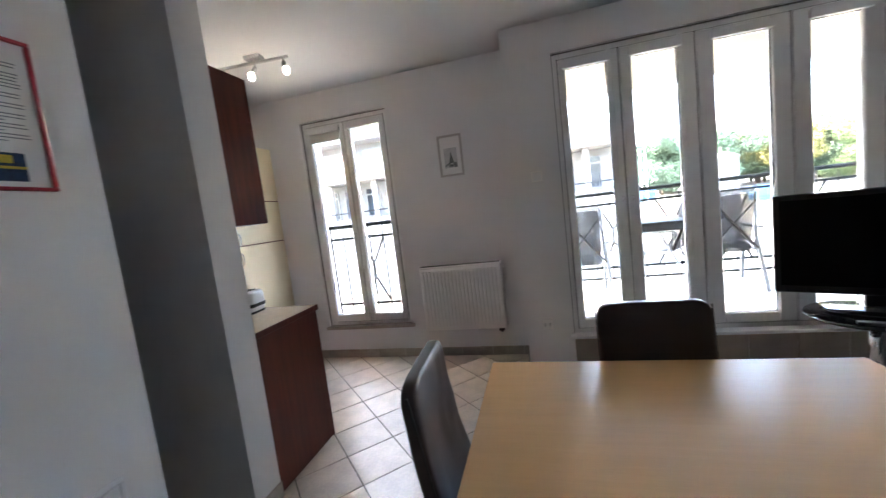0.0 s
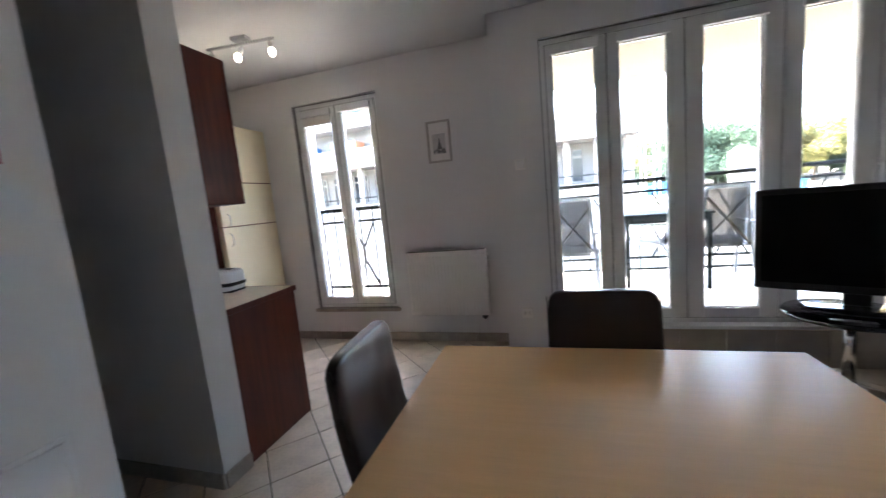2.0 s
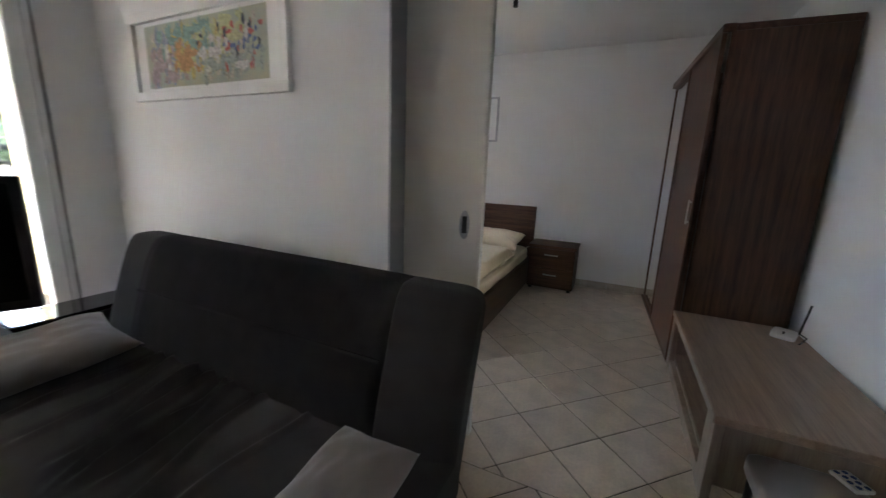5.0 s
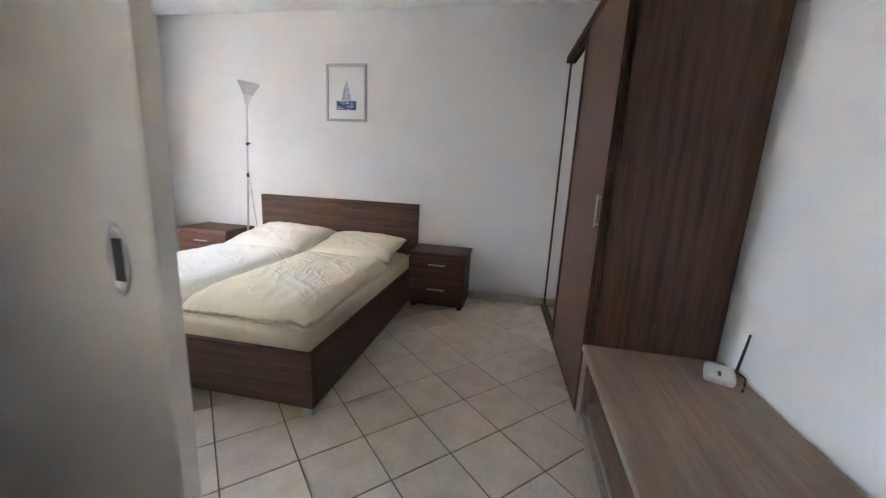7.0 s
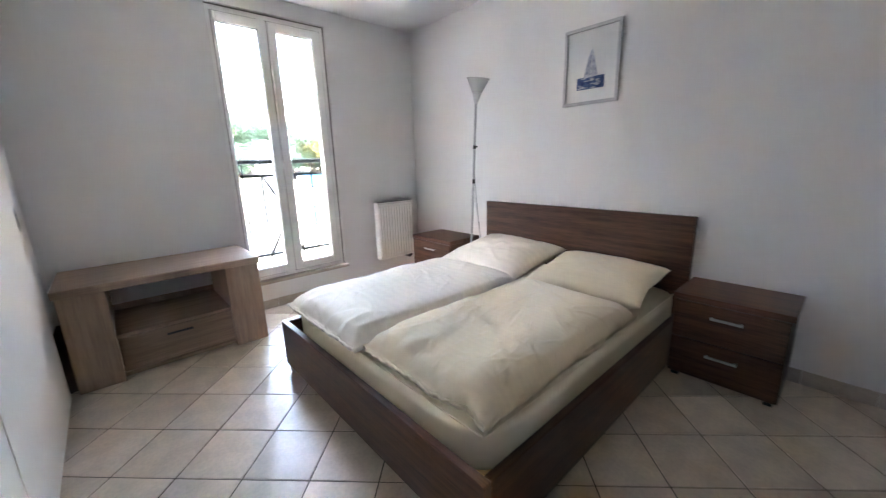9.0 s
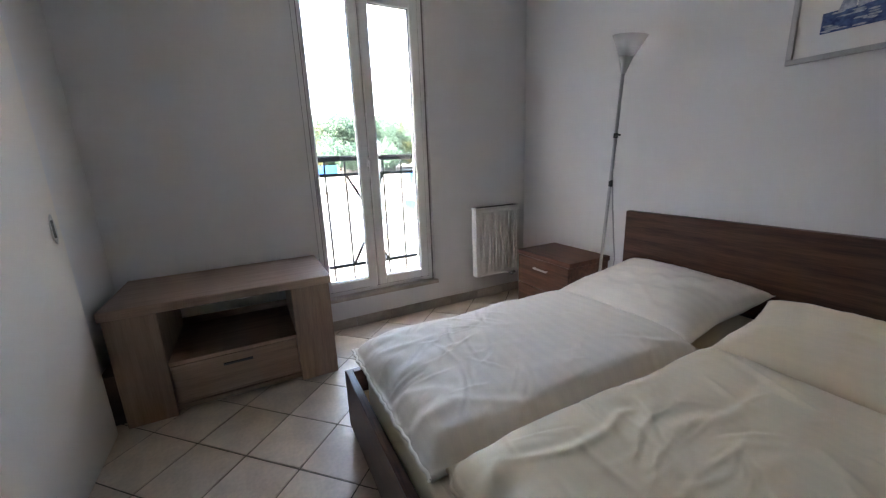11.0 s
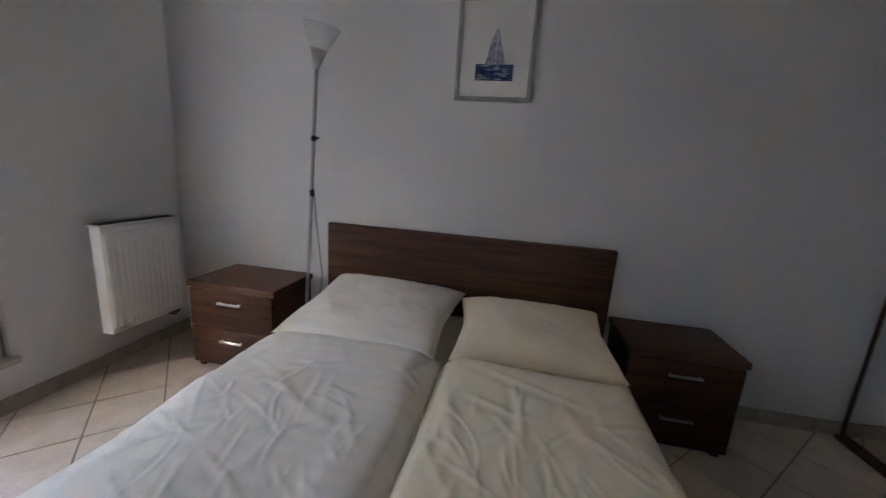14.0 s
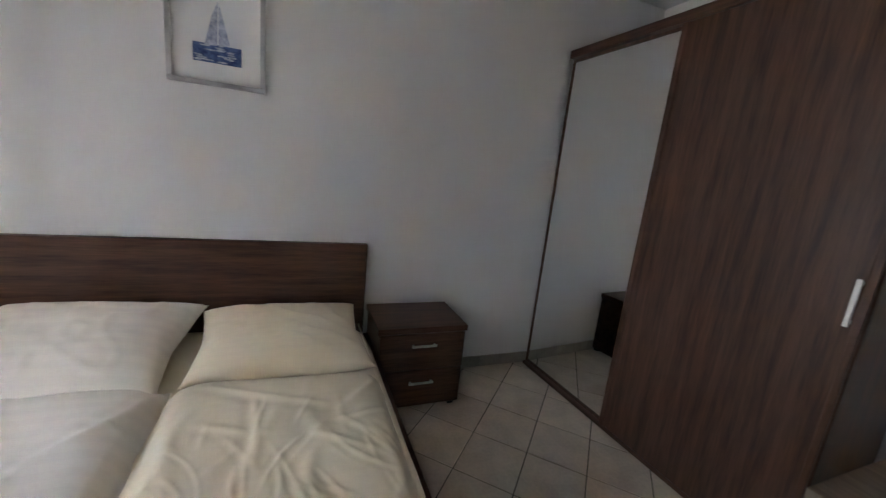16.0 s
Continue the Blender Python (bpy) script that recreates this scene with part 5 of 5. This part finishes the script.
tv_cabinet()
ws = thing("wall_socket", "white wall socket behind the television cabinet", "socket", pose(3.98, Y_BED, 0.50))
part("plate", B(-0.042, 0.042, -0.011, -0.001, -0.042, 0.042, bev=0.004, seg=2), M_RAD, ws)
outlet = part("outlet", R((0, -0.013, 0), (0, -0.0105, 0), 0.02, n=16), M_WFRAME, ws)
for dx in (-0.009, 0.009):
    part("pin_hole", R((dx, -0.0136, 0), (dx, -0.0125, 0), 0.003, n=8), M_BLACK, outlet)

# ---- balcony ----
slab = structure("balcony_floor", B(0.05, 4.0, Y_BAL + 0.25, 5.15, -0.05, 0.285), M_GROUT, "pale balcony floor tiles", "floor")
bt = mesh_of(B(-0.148, 0.148, -0.148, 0.148, 0, 0.008, bev=0.002), "tile", M_BALC)
for i in range(13):
    for j in range(6):
        if i > 8 and j < 2:
            continue
        ob = new("tile", bt)
        ob.parent = slab
        ob.location = (0.2 + i * 0.302, Y_BAL + 0.42 + j * 0.302, 0.2855)
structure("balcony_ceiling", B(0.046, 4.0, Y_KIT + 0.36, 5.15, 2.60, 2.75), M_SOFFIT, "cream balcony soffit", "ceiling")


def railing(name, label, x0, x1, y, zb, zt, step=0.155, bar_r=0.0085, diamonds=(), returns=()):
    """Wrought railing along x at y; zb, zt: its lower and top edge."""
    t = thing(name, label, "railing", pose(0, 0, 0))
    part("top_rail", B(x0, x1, y - 0.025, y + 0.025, zt - 0.045, zt, bev=0.008), M_IRON, t)
    for z in (zt - 0.155, zb + 0.17, zb + 0.03):
        part("cross_rail", B(x0, x1, y - 0.014, y + 0.014, z - 0.014, z + 0.014), M_IRON, t)
    n = max(2, round((x1 - x0) / step))
    for i in range(n + 1):
        x = x0 + (x1 - x0) * i / n
        x = min(max(x, x0 + 0.012), x1 - 0.012)
        bm = R((x, y, zb), (x, y, zt - 0.03), bar_r, n=8)
        rod(bm, (x, y, zt - 0.31), (x, y, zt - 0.28), bar_r * 1.4, n=8)
        part("baluster", bm, M_IRON, t)
    for cx in diamonds:
        bm = bmesh.new()
        w, zm = 0.16, (zb + 0.17 + zt - 0.155) / 2
        for a, b in (((cx - w, zt - 0.16), (cx + 0.005, zm + 0.09)), ((cx + 0.005, zm + 0.09), (cx + 0.005, zm - 0.09)), ((cx + 0.005, zm - 0.09), (cx - w, zb + 0.17)),
                     ((cx + w, zt - 0.16), (cx + 0.02, zm + 0.09)), ((cx + 0.02, zm - 0.09), (cx + w, zb + 0.17))):
            bar(bm, (a[0], y, a[1]), (b[0], y, b[1]), 0.02, 0.02)
        part("diamond", bm, M_IRON, t)
    for rx, ya, yb_ in returns:
        part("side_rail", B(rx - 0.02, rx + 0.02, ya, yb_, zt - 0.03, zt), M_IRON, t)
        for z in (zt - 0.155, zb + 0.17):
            part("side_bar", B(rx - 0.01, rx + 0.01, ya, yb_, z - 0.01, z + 0.01), M_IRON, t)
        k = int((yb_ - ya) / 0.12)
        for i in range(k):
            yy = ya + 0.06 + i * 0.12
            part("baluster", R((rx, yy, zb), (rx, yy, zt - 0.03), 0.0075, n=8), M_IRON, t)
    return t


railing("balcony_railing", "dark green wrought iron balcony railing", 0.12, 3.95, 5.0, 0.30, 1.42, step=0.19, bar_r=0.0065, diamonds=(0.5, 1.1, 1.75, 2.4, 3.1), returns=((0.12, Y_BAL + 0.73, 5.0), (3.95, 4.26, 5.0)))
railing("window_railing", "dark wrought iron railing outside the kitchen window", -2.04, -1.09, Y_KIT + 0.28, 0.34, 1.40, diamonds=(-1.56,))
railing("window_railing", "dark wrought iron railing outside the bedroom window", 4.54, 5.54, Y_BED + 0.28, 0.29, 1.40, diamonds=(5.04,))


def garden_chair(m, label):
    """Reclining sling chair; faces +y, back towards -y."""
    t = thing("garden_chair", label, "garden chair", m, "balcony chairs")
    w, q = 0.205, 0.165
    for s in (-1, 1):
        bm = bmesh.new()
        bar(bm, (s * q, -0.13, 0.97), (s * w, 0.02, 0.38), 0.028, 0.02)
        bar(bm, (s * w, 0.02, 0.38), (s * w, 0.50, 0.42), 0.028, 0.02)
        part("frame_side", bm, M_PALEPLASTIC, t)
        bm = bmesh.new()
        bar(bm, (s * (w + 0.018), -0.20, 0.0), (s * (w + 0.018), 0.10, 0.60), 0.03, 0.022)
        bar(bm, (s * (w + 0.018), 0.46, 0.0), (s * (w + 0.018), 0.36, 0.60), 0.03, 0.022)
        bar(bm, (s * (w + 0.018), 0.46, 0.0), (s * (w + 0.018), 0.40, 0.42), 0.03, 0.022)
        part("leg", bm, M_PALEPLASTIC, t)
        part("armrest", B(s * (w + 0.018) - 0.028, s * (w + 0.018) + 0.028, -0.06, 0.44, 0.60, 0.625, bev=0.008, seg=2), M_PALEPLASTIC, t, "pale curved armrest")
    bm = bmesh.new()
    bar(bm, (-q, -0.13, 0.97), (q, -0.13, 0.97), 0.02, 0.028)
    bar(bm, (-w, 0.50, 0.42), (w, 0.50, 0.42), 0.02, 0.02)
    part("cross_bar", bm, M_PALEPLASTIC, t)
    bm = bmesh.new()
    tmp = B(-q + 0.002, q - 0.002, -0.004, 0.004, 0.0, 0.60)
    merge(bm, tmp, Matrix.Translation((0, 0.02, 0.37)) @ Matrix.Rotation(math.atan2(0.15, 0.59), 4, "X"))
    part("back_sling", bm, M_SLING, t)
    part("seat_sling", B(-w + 0.012, w - 0.012, 0.03, 0.50, 0.40, 0.408), M_SLING, t)
    bm = bmesh.new()
    bar(bm, (-q, -0.135, 0.88), (w, -0.02, 0.40), 0.03, 0.016)
    bar(bm, (q, -0.135, 0.88), (-w, -0.02, 0.40), 0.03, 0.016)
    part("cross_brace", bm, M_BLACK, t)
    return t


BZ = 0.2935
garden_chair(pose(0.66, 4.17, BZ, 0, 0, -4), "grey sling garden chair with crossed back braces")
garden_chair(pose(1.70, 4.70, BZ, 0, 0, 58), "grey sling garden chair drawn up to the balcony table")
garden_chair(pose(2.07, 4.33, BZ, 0, 0, -7), "grey sling garden chair with pale armrests")
gt = thing("garden_table", "dark metal balcony table with slim legs", "table", pose(1.575, 4.47, BZ, 0, 0, -8))
part("tabletop", B(-0.39, 0.39, -0.33, 0.33, 0.735, 0.76, bev=0.006), M_IRON, gt)
for y in (-0.29, 0.29):
    part("apron", B(-0.33, 0.33, y - 0.01, y + 0.01, 0.665, 0.734), M_IRON, gt)
for x in (-0.35, 0.35):
    for y in (-0.29, 0.29):
        part("leg", B(x - 0.018, x + 0.018, y - 0.018, y + 0.018, 0, 0.734, bev=0.003), M_IRON, gt)

# ---- outdoors ----
GZ = -3.2
bm = bmesh.new()
strip = [(bm.verts.new((-900, y, z)), bm.verts.new((900, y, z))) for y, z in ((-60, GZ), (33, GZ), (60, GZ + 3.3), (80, GZ + 3.6), (1500, GZ + 3.6))]
for a, b in zip(strip, strip[1:]):
    bm.faces.new((a[0], a[1], b[1], b[0]))
structure("ground", bm, M_GROUND, "pale sandy ground rising towards the trees", "ground")


def ground_z(y):
    return GZ + max(0.0, min(1.0, (y - 33) / 27)) * 3.3 - 0.06



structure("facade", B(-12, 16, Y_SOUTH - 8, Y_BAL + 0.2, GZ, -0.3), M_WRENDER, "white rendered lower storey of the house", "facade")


def apartment_house(m, L, D, storeys, label):
    """White block with long balconies, dark recessed windows and blue screens; its front faces local -y."""
    t = thing("apartment_building", label, "building", m)
    h, low = 3.0, 1.25
    top = low + storeys * h
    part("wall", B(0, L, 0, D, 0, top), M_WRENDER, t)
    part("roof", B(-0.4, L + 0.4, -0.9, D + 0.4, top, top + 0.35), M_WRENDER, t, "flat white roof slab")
    n = int(L / 3.4)
    for s in range(storeys):
        z = low + s * h
        if s:
            b = part("balcony", B(0.3, L - 0.3, -1.5, -0.01, z - 0.18, z + 0.05), M_WRENDER, t, "long white balcony slab")
            part("parapet", B(0.3, L - 0.3, -1.52, -1.44, z + 0.05, z + 0.75), M_WRENDER, b)
            part("rail", B(0.3, L - 0.3, -1.51, -1.45, z + 1.0, z + 1.06), M_IRON, b, "thin dark balcony rail")
            for i in range(n):
                x = 0.8 + i * (L - 2.0) / n
                part("flower_box", B(x, x + 1.1, -1.62, -1.53, z + 0.78, z + 0.98, bev=0.02), M_LEAF if i % 3 else M_BRICK, b)
        for i in range(n):
            x = 0.7 + i * (L - 2.0) / n
            w = part("window", B(x, x + 2.2, -0.06, -0.005, z + 0.2, z + 2.4), M_WINDARK, t, "dark balcony window")
            part("frame", ring(x - 0.06, x + 2.26, z + 0.14, z + 2.46, 0.1, 0.1, -0.10, -0.02, 0.0), M_WRENDER, w)
            if s:
                part("screen", B(x + 2.35, x + 2.95, -1.3, -0.02, z + 0.06, z + 2.0), M_BLUE if (i + s) % 2 else M_BRICK, t, "coloured balcony screen")
    return t


apartment_house(pose(-30, 25, GZ), 30.5, 12, 5, "white apartment building with long balconies and blue railings")


def arcade():
    t = thing("arcade_building", "low white building with an upper colonnade and flat roof", "building", pose(-16, 21.5, GZ))
    L = 20.8
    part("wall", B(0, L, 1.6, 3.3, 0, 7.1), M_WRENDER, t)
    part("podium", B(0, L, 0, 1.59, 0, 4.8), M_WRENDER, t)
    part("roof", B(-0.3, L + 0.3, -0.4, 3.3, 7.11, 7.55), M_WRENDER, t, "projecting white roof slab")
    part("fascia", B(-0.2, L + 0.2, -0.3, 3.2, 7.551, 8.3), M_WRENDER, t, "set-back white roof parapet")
    for i in range(14):
        x = 0.2 + i * (L - 0.6) / 13
        part("pillar", B(x, x + 0.34, 0.15, 0.5, 4.81, 7.1, bev=0.03), M_WRENDER, t)
        wide = 1.0 if i < 9 else 0.6
        if i < 13:
            w = part("window", B(x + 0.5, x + 0.5 + wide, 1.54, 1.595, 4.95, 6.75), M_WINDARK, t, "dark opening behind the colonnade")
            part("frame", ring(x + 0.45, x + 0.55 + wide, 4.9, 6.8, 0.08, 0.08, 1.50, 1.58, 0.0), M_WRENDER, w)
            part("lintel", B(x + 0.5, x + 0.5 + wide, 1.50, 1.59, 6.3, 6.4), M_WRENDER, w)
    part("parapet_rail", B(0, L, 0.02, 0.08, 5.2, 5.28), M_IRON, t, "thin dark rail along the colonnade")
    return t


arcade()


def tree_mesh(seed, h, r, leaf):
    rng = random.Random(seed)
    bm = bmesh.new()
    rod(bm, (0, 0, 0), (0.1, 0, h * 0.55), 0.22, 0.12, n=8)
    for k in range(7):
        a = rng.uniform(0, 6.28)
        z = h * rng.uniform(0.3, 0.5)
        rod(bm, (0.05, 0, z), (math.cos(a) * r * 0.6, math.sin(a) * r * 0.6, z + h * 0.25), 0.08, 0.03, n=6)
    trunk = mesh_of(bm, "trunk", M_BARK)
    verts, faces = [], []
    lumps = [(rng.uniform(-0.75, 0.75) * r, rng.uniform(-0.75, 0.75) * r, h * rng.uniform(0.2, 0.9), rng.uniform(0.28, 0.55) * r) for _ in range(17)]
    for k in range(11000):
        lx, ly, lz, lr = lumps[rng.randrange(len(lumps))]
        a, b = rng.uniform(0, 6.28), math.acos(rng.uniform(-1, 1))
        q = lr * rng.uniform(0.5, 1.1)
        c = Vector((lx + q * math.sin(b) * math.cos(a), ly + q * math.sin(b) * math.sin(a), lz + q * math.cos(b) * 0.8))
        e = Euler((rng.uniform(0, 6), rng.uniform(0, 6), rng.uniform(0, 6))).to_matrix()
        s = rng.uniform(0.08, 0.19)
        base = len(verts)
        for p in ((-s, -s * 0.6, 0), (s, -s * 0.5, 0.05), (s * 0.8, s * 0.7, 0), (-s * 0.7, s * 0.6, 0.08)):
            verts.append(c + e @ Vector(p))
        faces.append((base, base + 1, base + 2, base + 3))
    me = bpy.data.meshes.new("crown")
    me.from_pydata(verts, [], faces)
    me.materials.append(leaf)
    return trunk, me


KINDS = [tree_mesh(1, 8.8, 3.6, M_LEAF), tree_mesh(2, 8.4, 3.2, M_LEAF2), tree_mesh(5, 9.4, 4.0, M_LEAF3)]
rng = random.Random(11)
for i in range(84):
    k = rng.choice((0, 0, 1, 1, 2, 2, 2))
    x = 15 + (i % 28) * 2.5 + rng.uniform(-1.2, 1.2)
    y = 62 + (i // 28) * 7 + rng.uniform(-3, 3) - 0.2 * x + 3
    t = thing("tree", "broad tree turning yellow at the site's edge" if k == 1 else "dense green tree at the site's edge", "tree", pose(x, y, ground_z(y), 0, 0, rng.uniform(0, 360)), "row of trees")
    sc = rng.uniform(0.78, 1.02)
    t.scale = (sc, sc, sc)
    for nm, me in zip(("trunk", "crown"), KINDS[k]):
        ob = new(nm, me)
        ob.parent = t

ki = thing("kiosk", "small white site kiosk with a pitched roof", "kiosk", pose(12.95, 30, GZ))
bm = B(-0.6, 0.6, -0.55, 0.55, 0, 6.0)
part("wall", bm, M_WRENDER, ki)
bm = bmesh.new()
vs = [bm.verts.new(c) for c in ((-0.64, -0.6, 6.0), (0.64, -0.6, 6.0), (0.64, 0.6, 6.0), (-0.64, 0.6, 6.0), (-0.2, -0.1, 6.4), (0.2, 0.1, 6.4))]
for f in ((0, 1, 4), (2, 3, 5), (1, 2, 5, 4), (3, 0, 4, 5), (0, 3, 2, 1)):
    bm.faces.new([vs[i] for i in f])
part("roof", bm, M_WRENDER, ki)
part("door", B(-0.4, 0.4, -0.58, -0.555, 0, 2.1), M_WINDARK, ki)
for x, y, w, lab in ((14.2, 56, 3.0, "blue steel container on the site"), (15.8, 28.6, 0.9, "blue plastic skip on the site"), (24.5, 48, 3.0, "blue steel container on the site")):
    c = thing("container", lab, "container", pose(x, y, ground_z(y), 0, 0, 12), "site containers")
    part("body", B(-w / 2, w / 2, -0.7, 0.7, 0.05, 1.5, bev=0.03), M_BLUE, c)
    part("lid", B(-w / 2 - 0.04, w / 2 + 0.04, -0.74, 0.74, 1.501, 1.58, bev=0.02), M_BLUE, c)
    for i in range(5):
        xx = -w / 2 + w * (i + 0.5) / 5
        part("rib", B(xx - 0.04, xx + 0.04, -0.73, -0.701, 0.1, 1.45), M_BLUE, c)
sc = thing("scaffold_tower", "pale steel scaffold tower standing on the site", "scaffold", pose(6.72, 27, GZ))
for x in (-0.4, 0.4):
    for y in (-0.6, 0.6):
        part("pole", R((x, y, 0), (x, y, 7.2), 0.035, n=6), M_PVC, sc)
for k in range(11):
    part("rung", B(-0.4, 0.4, -0.62, -0.58, 0.5 + k * 0.62, 0.54 + k * 0.62), M_PVC, sc)
fe = thing("site_fence", "low orange and white plank fence on the site", "fence", pose(-6, 15, GZ))
for i in range(10):
    part("post", B(i * 1.0, i * 1.0 + 0.09, -0.04, 0.04, 0, 1.2), M_PVC, fe)
for z in (0.35, 0.85):
    part("plank", B(0, 9.09, -0.075, -0.045, z, z + 0.22), M_BRICK, fe)

# ---- tiled floors, piece by piece ----
tiled_floor("floor_living", -3.15, X_PIC + 0.06, Y_SOUTH - 0.2, Y_KIT + 0.2, 3.658, 3.394,
            lambda x, y: -2.4 < x and y > -1.3 and (y < Y_BAL + 0.22 or (x < 0.2 and y < Y_KIT + 0.22)) and not (x < -1.3 and y < 1.1))
tiled_floor("floor_bedroom", X_PIC + 0.0605, X_BACK + 0.1, Y_SOUTH - 0.1, Y_BED + 0.2, 3.505, 3.293,
            lambda x, y: x < X_BACK + 0.2 and Y_SOUTH - 0.2 < y < Y_BED + 0.22)
